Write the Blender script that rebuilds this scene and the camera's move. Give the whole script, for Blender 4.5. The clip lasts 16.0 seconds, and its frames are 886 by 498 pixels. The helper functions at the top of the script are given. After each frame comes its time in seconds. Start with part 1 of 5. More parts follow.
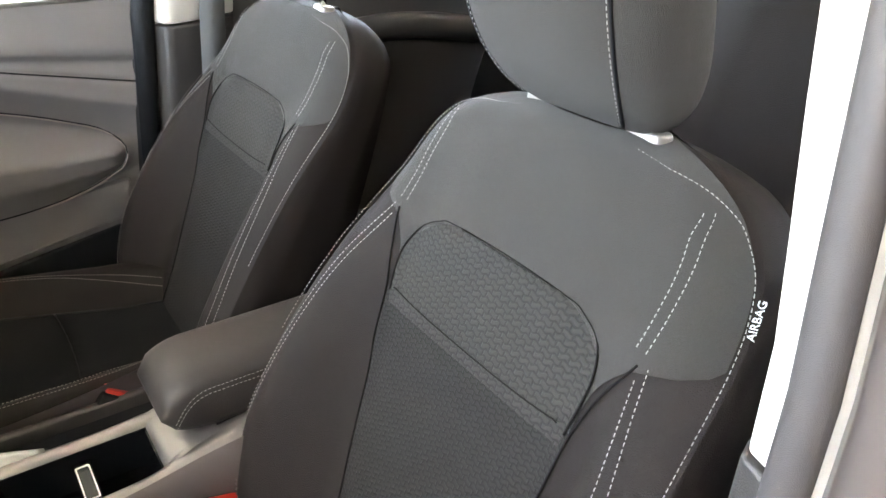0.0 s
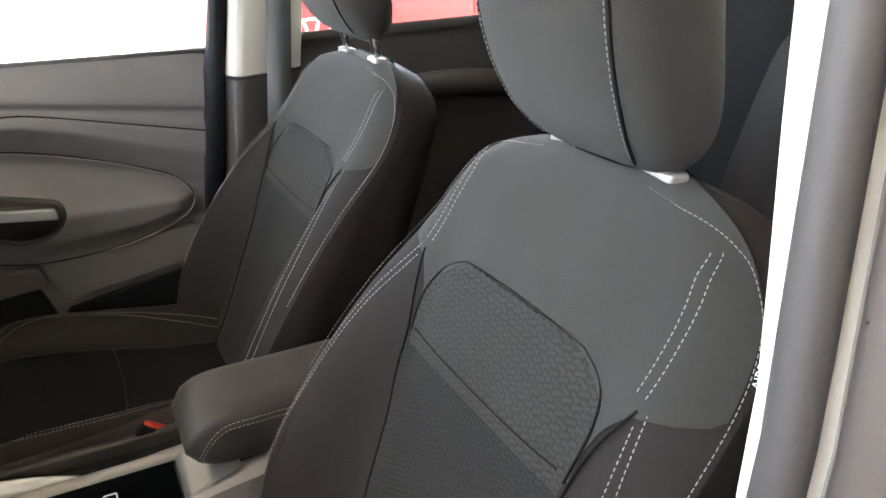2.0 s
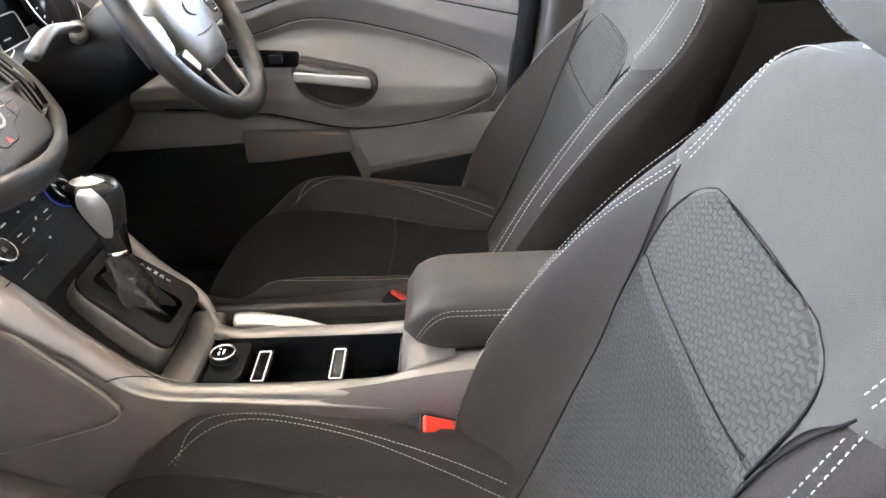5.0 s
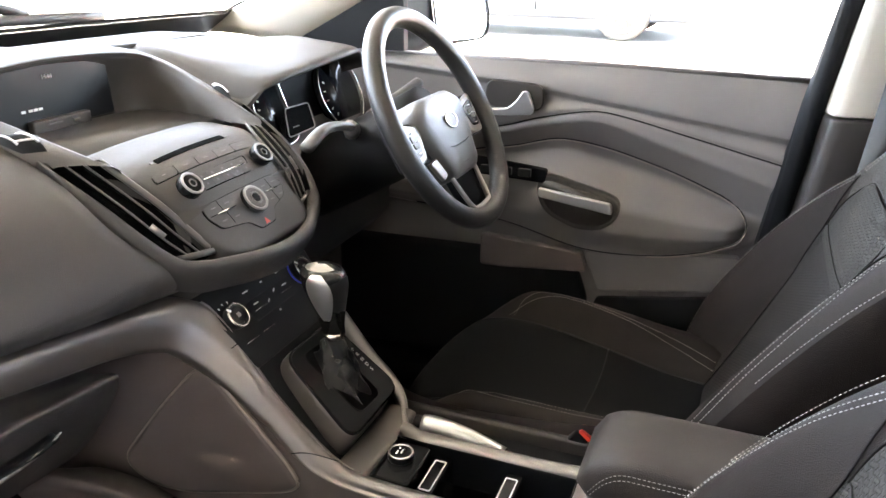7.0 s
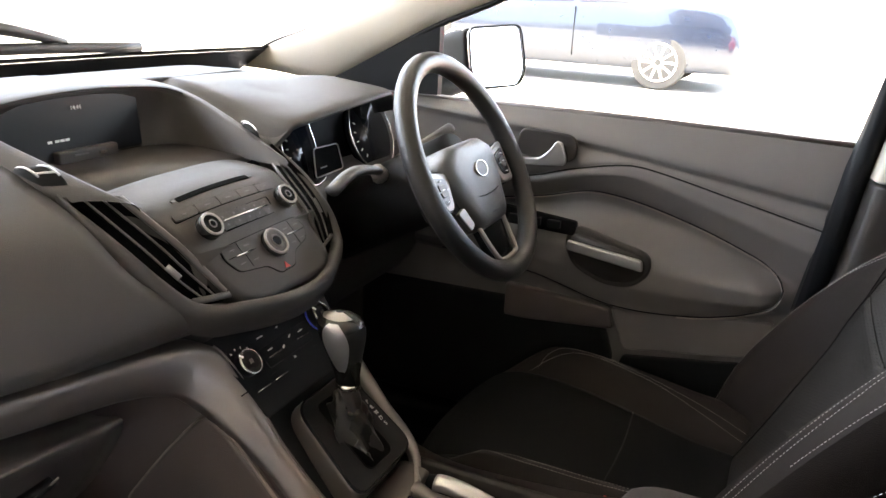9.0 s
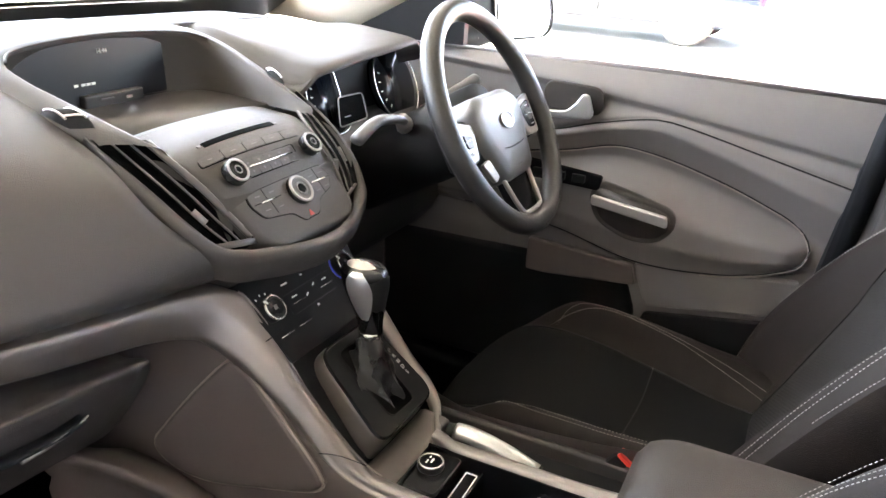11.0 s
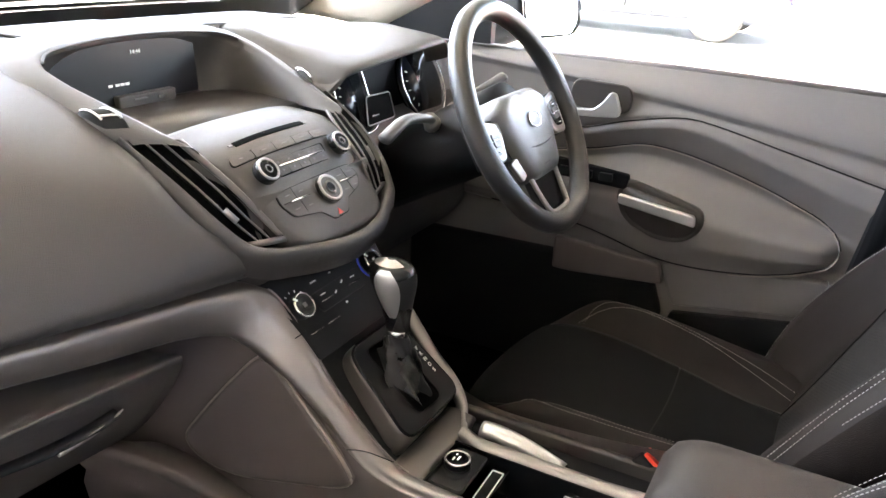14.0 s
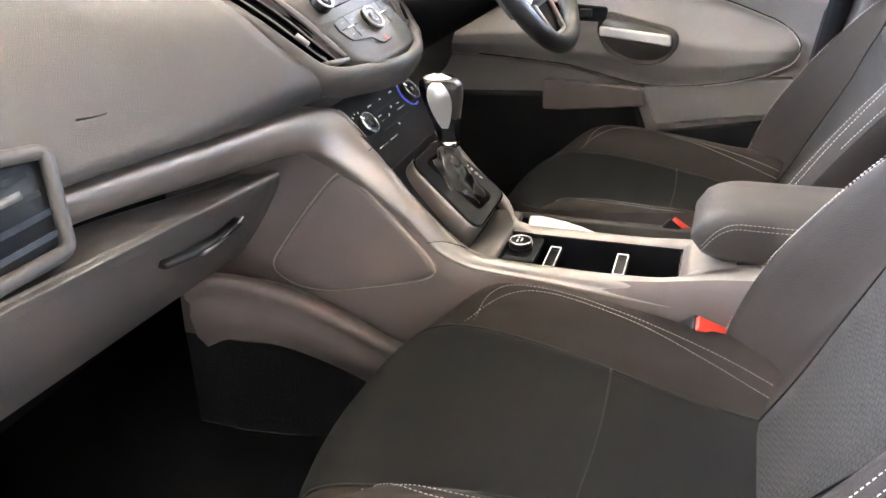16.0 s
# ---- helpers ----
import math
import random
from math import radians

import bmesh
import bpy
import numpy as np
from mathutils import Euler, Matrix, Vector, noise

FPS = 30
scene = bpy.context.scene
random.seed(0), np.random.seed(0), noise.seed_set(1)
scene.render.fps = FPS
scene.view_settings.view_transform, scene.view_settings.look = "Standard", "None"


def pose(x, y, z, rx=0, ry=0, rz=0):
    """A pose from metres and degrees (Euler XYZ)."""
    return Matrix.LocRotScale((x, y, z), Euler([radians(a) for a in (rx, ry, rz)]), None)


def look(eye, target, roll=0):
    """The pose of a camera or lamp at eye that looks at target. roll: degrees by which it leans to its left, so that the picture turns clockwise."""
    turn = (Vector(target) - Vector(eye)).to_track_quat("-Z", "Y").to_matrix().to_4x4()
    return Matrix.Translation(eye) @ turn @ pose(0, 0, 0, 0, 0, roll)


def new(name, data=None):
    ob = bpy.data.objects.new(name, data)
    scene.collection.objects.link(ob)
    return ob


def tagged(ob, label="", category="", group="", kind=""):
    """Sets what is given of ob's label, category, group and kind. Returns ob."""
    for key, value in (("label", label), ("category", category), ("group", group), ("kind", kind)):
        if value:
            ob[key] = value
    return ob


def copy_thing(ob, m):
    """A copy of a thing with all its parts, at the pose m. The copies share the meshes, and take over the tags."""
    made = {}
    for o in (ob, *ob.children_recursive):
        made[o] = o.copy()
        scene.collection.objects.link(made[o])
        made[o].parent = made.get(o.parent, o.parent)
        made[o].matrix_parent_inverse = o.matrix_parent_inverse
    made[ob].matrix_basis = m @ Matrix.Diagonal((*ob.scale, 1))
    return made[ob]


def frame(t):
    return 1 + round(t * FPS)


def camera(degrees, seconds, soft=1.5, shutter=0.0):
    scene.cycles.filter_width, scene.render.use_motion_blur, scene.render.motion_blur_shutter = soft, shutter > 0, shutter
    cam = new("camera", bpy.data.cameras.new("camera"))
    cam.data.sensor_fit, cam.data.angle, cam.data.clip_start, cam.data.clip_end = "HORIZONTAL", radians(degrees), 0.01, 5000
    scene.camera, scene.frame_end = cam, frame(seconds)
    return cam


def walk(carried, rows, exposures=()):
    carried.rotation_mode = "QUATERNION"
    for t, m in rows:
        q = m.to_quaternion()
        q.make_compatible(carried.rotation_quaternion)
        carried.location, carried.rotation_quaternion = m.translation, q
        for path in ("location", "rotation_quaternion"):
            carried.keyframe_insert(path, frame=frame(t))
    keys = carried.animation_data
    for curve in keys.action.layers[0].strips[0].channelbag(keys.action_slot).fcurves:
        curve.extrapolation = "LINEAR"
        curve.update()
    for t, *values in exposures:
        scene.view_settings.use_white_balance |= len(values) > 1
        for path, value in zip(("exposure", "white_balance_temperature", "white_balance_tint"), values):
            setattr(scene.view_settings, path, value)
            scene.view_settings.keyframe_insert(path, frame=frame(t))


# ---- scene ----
cam = camera(59.0, 16.0)
PATH = [
    (0, (-0.8695, -0.3629, 1.3262), (0.6287, -1.3162, 0.4061), -1.17),
    (0.5, (-0.8731, -0.3687, 1.3350), (0.6469, -1.3576, 0.4914), -1.57),
    (1, (-0.8878, -0.3703, 1.3424), (0.6699, -1.3390, 0.5455), -1.85),
    (1.5, (-0.9022, -0.3835, 1.3329), (0.6984, -1.3171, 0.5803), -1.96),
    (2, (-0.9077, -0.4226, 1.2985), (0.7602, -1.2178, 0.5332), -2.16),
    (2.3, (-0.9021, -0.4588, 1.2870), (0.8211, -1.0269, 0.4457), -2.69),
    (2.5, (-0.8928, -0.4755, 1.2711), (0.8556, -0.9162, 0.4058), -3.00),
    (2.8, (-0.8390, -0.4730, 1.2641), (0.8791, -0.8239, 0.3024), -3.78),
    (3, (-0.7848, -0.4515, 1.2456), (0.9088, -0.8608, 0.2636), -4.18),
    (3.2, (-0.7360, -0.4342, 1.2400), (0.9019, -0.9771, 0.2288), -3.95),
    (5.3, (-0.8863, -0.5588, 1.2596), (0.8772, -0.3483, 0.3398), -3.21),
    (5.5, (-0.8952, -0.5620, 1.2626), (0.8614, -0.2476, 0.3596), -3.21),
    (6, (-0.8685, -0.5775, 1.2772), (0.8538, -0.0063, 0.4363), -0.73),
    (6.5, (-0.8518, -0.5932, 1.2952), (0.8828, 0.0229, 0.5130), -0.06),
    (7, (-0.8314, -0.5960, 1.3042), (0.9058, 0.0821, 0.5815), 0.59),
    (7.5, (-0.8297, -0.5995, 1.3209), (0.9309, 0.0702, 0.6486), 0.76),
    (8, (-0.8189, -0.5849, 1.3147), (0.9431, 0.0936, 0.6552), 1.76),
    (8.5, (-0.7979, -0.5820, 1.3141), (0.9477, 0.1507, 0.6690), 2.26),
    (9, (-0.7930, -0.5818, 1.3119), (0.9475, 0.1709, 0.6761), 2.87),
    (11.5, (-0.7964, -0.5749, 1.3026), (0.8745, 0.2147, 0.5380), 3.41),
    (12, (-0.7983, -0.5781, 1.3044), (0.8620, 0.2289, 0.5349), 3.29),
    (12.5, (-0.8015, -0.5797, 1.2993), (0.8587, 0.2386, 0.5417), 3.21),
    (13, (-0.8004, -0.5729, 1.3019), (0.8606, 0.2478, 0.5486), 3.22),
    (13.5, (-0.7993, -0.5762, 1.3057), (0.8599, 0.2495, 0.5537), 3.21),
    (14, (-0.8012, -0.5743, 1.3068), (0.8558, 0.2554, 0.5545), 3.02),
    (14.5, (-0.8054, -0.5790, 1.3036), (0.8461, 0.2570, 0.5462), 3.11),
    (15, (-0.8528, -0.5800, 1.2945), (0.7856, 0.2721, 0.5267), 2.00),
    (15.5, (-0.9164, -0.5584, 1.2327), (0.7279, 0.2665, 0.4480), -1.03),
    (16, (-1.0502, -0.4961, 1.1926), (0.6175, 0.1464, 0.2949), -3.16),
]
EXPOSURE = [(0.0, 6.48, 7500, 1), (1.0, 5.88, 7500, 1), (2.0, 5.98, 7500, 1), (2.5, 6.77, 7400, 2), (3.0, 6.97, 7300, 2), (5.5, 7.27, 7100, 3), (7.0, 6.46, 7250, 4), (8.0, 5.86, 7500, 5), (9.2, 5.65, 7650, 5), (11.3, 6.72, 7300, 5), (14.5, 6.62, 7300, 5), (15.5, 7.17, 7250, 5), (16.0, 7.68, 7200, 5)]
walk(cam, [(t, look(eye, target, roll)) for t, eye, target, roll in PATH], EXPOSURE)

# ---- light ----
world = bpy.data.worlds.new("world")
scene.world = world
world.use_nodes = True
wn = world.node_tree
sky = wn.nodes.new("ShaderNodeTexSky")
sky.sky_type = "NISHITA"
sky.sun_disc = False
sky.sun_elevation, sky.sun_rotation = radians(86), radians(0)
sky.dust_density, sky.air_density, sky.ozone_density = 5.0, 0.40, 0.3
wn.links.new(sky.outputs[0], wn.nodes["Background"].inputs[0])
wn.nodes["Background"].inputs[1].default_value = 0.15
sun = new("sun", bpy.data.lights.new("sun", "SUN"))
sun.data.energy, sun.data.angle, sun.data.color = 1.1, radians(20), (1.0, 0.94, 0.86)
sun.matrix_world = look((0.3, 0.3, 9), (0, 0, 0))


# ---- materials ----
def material(name, color, rough=0.5, metal=0.0, grain=0.0, grain_scale=400.0, mottle=0.12, mottle_scale=9.0, coat=0.0, spec=0.5, sheen=0.0):
    m = bpy.data.materials.new(name)
    m.use_nodes = True
    nt = m.node_tree
    b = nt.nodes["Principled BSDF"]
    b.inputs["Roughness"].default_value, b.inputs["Metallic"].default_value = rough, metal
    b.inputs["Coat Weight"].default_value = coat
    b.inputs["Specular IOR Level"].default_value = spec
    b.inputs["Sheen Weight"].default_value = sheen
    co = nt.nodes.new("ShaderNodeTexCoord")
    big = nt.nodes.new("ShaderNodeTexNoise")
    big.inputs["Scale"].default_value, big.inputs["Detail"].default_value = mottle_scale, 5
    nt.links.new(co.outputs["Object"], big.inputs["Vector"])
    mix = nt.nodes.new("ShaderNodeMix")
    mix.data_type = "RGBA"
    mix.inputs["A"].default_value = (*[c * (1 - mottle) for c in color], 1)
    mix.inputs["B"].default_value = (*[min(1, c * (1 + mottle)) for c in color], 1)
    nt.links.new(big.outputs["Fac"], mix.inputs["Factor"])
    nt.links.new(mix.outputs["Result"], b.inputs["Base Color"])
    rr = nt.nodes.new("ShaderNodeMapRange")
    rr.inputs["To Min"].default_value, rr.inputs["To Max"].default_value = max(0.02, rough - 0.07), min(1, rough + 0.07)
    nt.links.new(big.outputs["Fac"], rr.inputs["Value"])
    nt.links.new(rr.outputs["Result"], b.inputs["Roughness"])
    if grain:
        fine = nt.nodes.new("ShaderNodeTexVoronoi")
        fine.inputs["Scale"].default_value = grain_scale
        nt.links.new(co.outputs["Object"], fine.inputs["Vector"])
        bump = nt.nodes.new("ShaderNodeBump")
        bump.inputs["Strength"].default_value, bump.inputs["Distance"].default_value = grain, 0.0008
        nt.links.new(fine.outputs["Distance"], bump.inputs["Height"])
        nt.links.new(bump.outputs["Normal"], b.inputs["Normal"])
    return m


def woven(name, color, dark, size, strength, rough=0.85):
    """A knitted cloth with staggered short cells in wavy rows, about size metres apart."""
    m = material(name, color, rough, 0, 0, spec=0.15)
    nt = m.node_tree
    b = nt.nodes["Principled BSDF"]
    co = nt.nodes.new("ShaderNodeTexCoord")
    cut = nt.nodes.new("ShaderNodeSeparateXYZ")
    nt.links.new(co.outputs["UV"], cut.inputs[0])
    wave, amp, add, join = (nt.nodes.new("ShaderNode" + k) for k in ("Math", "Math", "Math", "CombineXYZ"))
    freq = nt.nodes.new("ShaderNodeMath")
    freq.operation, freq.inputs[1].default_value = "MULTIPLY", 2 * math.pi / (1.5 * size)
    wave.operation, amp.operation, amp.inputs[1].default_value, add.operation = "SINE", "MULTIPLY", .13 * size, "ADD"
    for a, c in ((cut.outputs[0], freq.inputs[0]), (freq.outputs[0], wave.inputs[0]), (wave.outputs[0], amp.inputs[0]), (amp.outputs[0], add.inputs[0]), (cut.outputs[1], add.inputs[1]), (cut.outputs[0], join.inputs[0]), (add.outputs[0], join.inputs[1])):
        nt.links.new(a, c)
    cell = nt.nodes.new("ShaderNodeTexBrick")
    cell.offset = 0.5
    cell.inputs["Scale"].default_value = 1.0
    cell.inputs["Brick Width"].default_value, cell.inputs["Row Height"].default_value = 1.5 * size, 0.74 * size
    cell.inputs["Mortar Size"].default_value, cell.inputs["Mortar Smooth"].default_value = 0.24 * size, 1.0
    nt.links.new(join.outputs[0], cell.inputs["Vector"])
    gap = nt.nodes.new("ShaderNodeMapRange")
    gap.interpolation_type = "SMOOTHSTEP"
    nt.links.new(cell.outputs["Fac"], gap.inputs["Value"])
    mix = nt.nodes.new("ShaderNodeMix")
    mix.data_type = "RGBA"
    mix.inputs["A"].default_value = (*color, 1)
    mix.inputs["B"].default_value = (*dark, 1)
    nt.links.new(gap.outputs["Result"], mix.inputs["Factor"])
    nt.links.new(mix.outputs["Result"], b.inputs["Base Color"])
    bump = nt.nodes.new("ShaderNodeBump")
    bump.invert = True
    bump.inputs["Strength"].default_value, bump.inputs["Distance"].default_value = strength, 0.0018
    nt.links.new(gap.outputs["Result"], bump.inputs["Height"])
    nt.links.new(bump.outputs["Normal"], b.inputs["Normal"])
    return m


COVER = material("airbag_cover_plastic", (0.085, 0.082, 0.080), 0.36, 0, 0.3, 900)
DASH = material("soft_dash_plastic", (0.044, 0.0395, 0.0365), 0.52, 0, 0.35, 900, spec=0.36)
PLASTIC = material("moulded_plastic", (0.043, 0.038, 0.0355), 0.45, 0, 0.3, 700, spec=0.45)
# Dash plastic coloured paler, standing in for light on the driver's door.
DOORLIT = material("door_plastic_lit", (0.150, 0.141, 0.137), 0.38, 0, 0.3, 800, spec=0.6)
BAND = material("satin_grey_trim", (0.105, 0.10, 0.097), 0.42, 0.3, 0.15, 1200)
SILVER = material("satin_silver_trim", (0.30, 0.28, 0.265), 0.36, 0.6, 0.1, 1500, 0.06)
DISPLAY = material("display_panel", (0.010, 0.011, 0.014), 0.30, spec=0.25)
KNOBGREY = material("satin_knob_plastic", (0.017, 0.017, 0.0175), 0.27)
GAITER = material("gaiter_leather", (0.012, 0.012, 0.0125), 0.28, 0, 0.25, 900)
RAIL = material("satin_rail", (0.245, 0.227, 0.216), 0.38, 0.75, 0.1, 1500, 0.06)
UPPER = material("satin_upper_rail", (0.235, 0.212, 0.20), 0.33, 0.8, 0.1, 1500, 0.06)
SIDE = material("brown_grey_plastic", (0.090, 0.074, 0.069), 0.44, 0, 0.3, 800)
TRIM = material("satin_dark_trim", (0.105, 0.093, 0.086), 0.34, 0.55, 0.12, 1500, 0.06)
VOID = material("vent_black", (0.004, 0.004, 0.004), 0.85, spec=0.03)
CHROME = material("chrome", (0.75, 0.74, 0.72), 0.14, 1.0, mottle=0.04)
GLOSS = material("gloss_black", (0.0062, 0.0066, 0.0078), 0.25, 0, mottle=0.2, spec=0.14)
RIDGE = material("satin_ridge", (0.085, 0.08, 0.077), 0.34, 0.2)
ARMVINYL = material("armrest_vinyl", (0.032, 0.027, 0.0242), 0.52, 0, 0.4, 800, spec=0.3)
BLACK = material("matt_black", (0.0072, 0.0076, 0.0088), 0.6, 0, 0.2, spec=0.2)
CLOTH = material("seat_cloth", (0.031, 0.028, 0.0245), 0.82, 0, 0.9, 1500, sheen=0.1, spec=0.2)
BOLSTER = material("bolster_vinyl", (0.0158, 0.0124, 0.0110), 0.62, 0, 0.45, 800, spec=0.10)
DARKCLOTH = material("cushion_cloth", (0.0080, 0.0080, 0.0083), 0.9, 0, 0.6, 1300, spec=0.1)
KNIT = woven("knit_insert", (0.0345, 0.0325, 0.0300), (0.0265, 0.0250, 0.0232), 0.0085, 0.65)
# Finer knit; its colour also carries the shade low on the backrest.
KNITLOW = woven("knit_lower_shaded", (0.021, 0.0195, 0.0182), (0.014, 0.0132, 0.0126), 0.0078, 0.5)
# Pale colour for highlights laid as thin tubes on rounded edges.
GLINT = material("painted_glint", (0.26, 0.225, 0.205), 0.36, 0.2, 0.2, 900)
SEAM = material("sewn_seam", (0.011, 0.010, 0.0095), 0.9, 0, 0.4, 900, spec=0.05)
THREAD = material("thread", (0.27, 0.255, 0.24), 0.8)
LEATHER = material("wheel_leather", (0.017, 0.016, 0.0155), 0.34, 0, 0.35, 900)
RED = material("red_plastic", (0.62, 0.045, 0.03), 0.4)
CREAM = material("cream_trim", (0.56, 0.52, 0.455), 0.75, 0, 0.2, 800, 0.05)
CARPET = material("carpet", (0.0085, 0.0088, 0.0098), 0.95, 0, 1.0, 500, spec=0.05)
TYRE = material("tyre_rubber", (0.035, 0.035, 0.036), 0.8, 0, 0.4, 200)
RUBBER = material("rubber_seal", (0.050, 0.043, 0.041), 0.6, 0, 0.15, 1200)
PAINT = material("bronze_metallic_paint", (0.20, 0.165, 0.15), 0.3, 0.6, 0, coat=0.8)
BELT = material("belt_webbing", (0.10, 0.10, 0.10), 0.7, 0, 0.5, 900)
INK = material("white_print", (0.75, 0.75, 0.74), 0.6)
REDINK = material("red_print", (0.42, 0.05, 0.04), 0.5)
BLUEINK = material("blue_print", (0.03, 0.06, 0.65), 0.4)
CONCRETE = material("concrete", (0.26, 0.25, 0.235), 0.9, 0, 0.4, 60)
BLUECAR = material("blue_paint", (0.016, 0.024, 0.045), 0.25, 0.3, coat=0.8)
REDCAR = material("red_paint", (0.45, 0.012, 0.02), 0.45, 0.0, coat=0.2)
SCREEN = material("display_glass", (0.010, 0.011, 0.014), 0.16, 0, spec=0.25)
ALLOY = material("alloy", (0.6, 0.6, 0.6), 0.3, 0.8)

GLASS = bpy.data.materials.new("window_glass")
GLASS.use_nodes = True
gt = GLASS.node_tree
gt.nodes.remove(gt.nodes["Principled BSDF"])
tr, gl, lw, pw, mx = (gt.nodes.new("ShaderNode" + k) for k in ("BsdfTransparent", "BsdfGlossy", "LayerWeight", "Math", "MixShader"))
tr.inputs[0].default_value = (0.86, 0.89, 0.87, 1)
gl.inputs["Roughness"].default_value = 0.02
lw.inputs["Blend"].default_value = 0.2
pw.operation = "MULTIPLY"
pw.inputs[1].default_value = 0.25
for a, c in ((lw.outputs["Facing"], pw.inputs[0]), (pw.outputs[0], mx.inputs[0]), (tr.outputs[0], mx.inputs[1]), (gl.outputs[0], mx.inputs[2]), (mx.outputs[0], gt.nodes["Material Output"].inputs[0])):
    gt.links.new(a, c)


# ---- mesh tools ----
def part(name, bm, mat, parent=None, label="", smooth=True, bevel=0.0, thick=0.0, sub=0):
    me = bpy.data.meshes.new(name)
    bmesh.ops.recalc_face_normals(bm, faces=bm.faces)
    bm.to_mesh(me)
    bm.free()
    me.materials.append(mat)
    for p in me.polygons:
        p.use_smooth = smooth
    ob = new(name, me)
    if parent:
        ob.parent = parent
    if thick:
        s = ob.modifiers.new("solid", "SOLIDIFY")
        s.thickness, s.offset = thick, -1
    if bevel:
        v = ob.modifiers.new("bevel", "BEVEL")
        v.width, v.segments, v.limit_method, v.angle_limit = bevel, 3, "ANGLE", radians(35)
        ob.modifiers.new("weighted", "WEIGHTED_NORMAL")
    if sub:
        v = ob.modifiers.new("sub", "SUBSURF")
        v.levels = v.render_levels = sub
    if label:
        ob["label"] = label
    return ob


def thing(name, label, category, at=(0, 0, 0), group="", kind=""):
    ob = new(name)
    ob.location = at
    return tagged(ob, label, category, group, kind)


def grid(rows, closed=False, caps=False, uv=None):
    """Quads between rows of points of one length."""
    bm = bmesh.new()
    vs = [[bm.verts.new(p) for p in r] for r in rows]
    n = len(rows[0])
    for a, b in zip(vs, vs[1:]):
        for i in range(n if closed else n - 1):
            j = (i + 1) % n
            bm.faces.new((a[i], a[j], b[j], b[i]))
    if caps and closed:
        bm.faces.new(vs[0])
        bm.faces.new(vs[-1])
    if uv:
        lay = bm.loops.layers.uv.new("UVMap")
        for i, r in enumerate(vs):
            for j, v in enumerate(r):
                for lo in v.link_loops:
                    lo[lay].uv = uv(i, j)
    return bm


def box(x0, x1, y0, y1, z0, z1, m=None):
    bm = bmesh.new()
    bmesh.ops.create_cube(bm, size=1)
    for v in bm.verts:
        v.co = Vector((x0 + (v.co.x + .5) * (x1 - x0), y0 + (v.co.y + .5) * (y1 - y0), z0 + (v.co.z + .5) * (z1 - z0)))
    if m:
        bm.transform(m)
    return bm


def smooth_path(pts, n, closed=False):
    """n points along a Catmull-Rom curve through pts."""
    P = [Vector(p) for p in pts]
    k = len(P)
    out = []
    span = k if closed else k - 1
    for i in range(n):
        f = i * span / (n if closed else n - 1)
        s = min(int(f), span - 1)
        t = f - s
        if closed:
            a, b, c, d = (P[(s + q) % k] for q in (-1, 0, 1, 2))
        else:
            b, c = P[s], P[s + 1]
            a, d = (P[s - 1] if s else b * 2 - c), (P[s + 2] if s + 2 < k else c * 2 - b)
        out.append(0.5 * ((2 * b) + (c - a) * t + (2 * a - 5 * b + 4 * c - d) * t * t + (3 * b - a - 3 * c + d) * t ** 3))
    return out


def tube(pts, r, n=10, closed=False, flat=1.0, taper=None):
    rows = []
    k = len(pts)
    up = Vector((0, 0, 1))
    for i, p in enumerate(pts):
        d = (pts[(i + 1) % k] - pts[i - 1]) if closed else (pts[min(i + 1, k - 1)] - pts[max(i - 1, 0)])
        d.normalize()
        a = d.cross(up)
        if a.length < 0.05:
            a = d.cross(Vector((0, 1, 0)))
        a.normalize()
        b = a.cross(d)
        q = r * (taper(i / (k - 1)) if taper else 1)
        rows.append([p + a * q * math.cos(2 * math.pi * j / n) + b * q * flat * math.sin(2 * math.pi * j / n) for j in range(n)])
    if closed:
        rows.append(rows[0])
        bm = grid(rows, True)
        bmesh.ops.remove_doubles(bm, verts=bm.verts, dist=1e-6)
        return bm
    return grid(rows, True, True)


def stitches(pts, normal, length=0.0035, gap=0.0019, width=0.00075, lift=0.0003):
    """Dashes of thread along a line of points; normal gives the cloth's outward direction there."""
    bm = bmesh.new()
    run, pos = 0.0, 0.0
    P = [Vector(p) for p in pts]
    total = [0.0]
    for a, b in zip(P, P[1:]):
        total.append(total[-1] + (b - a).length)

    def at(s):
        for i in range(len(P) - 1):
            if s <= total[i + 1]:
                t = (s - total[i]) / max(1e-9, total[i + 1] - total[i])
                return P[i].lerp(P[i + 1], t), i
        return P[-1], len(P) - 2
    s = 0.0
    while s + length < total[-1]:
        a, i = at(s)
        b, _ = at(s + length)
        n = Vector(normal(i)).normalized()
        d = (b - a).normalized()
        w = d.cross(n) * width * 0.5
        o = n * lift
        h = n * width * 0.6
        mid = (a + b) / 2 + o + h
        v = [bm.verts.new(q) for q in (a + o * 0 - w, a - w * -1, b + w, b - w, mid - w * .7 - d * length * .25, mid + w * .7 - d * length * .25, mid + w * .7 + d * length * .25, mid - w * .7 + d * length * .25)]
        for f in ((4, 5, 6, 7), (0, 1, 5, 4), (1, 2, 6, 5), (2, 3, 7, 6), (3, 0, 4, 7)):
            bm.faces.new([v[q] for q in f])
        s += length + gap
    return bm


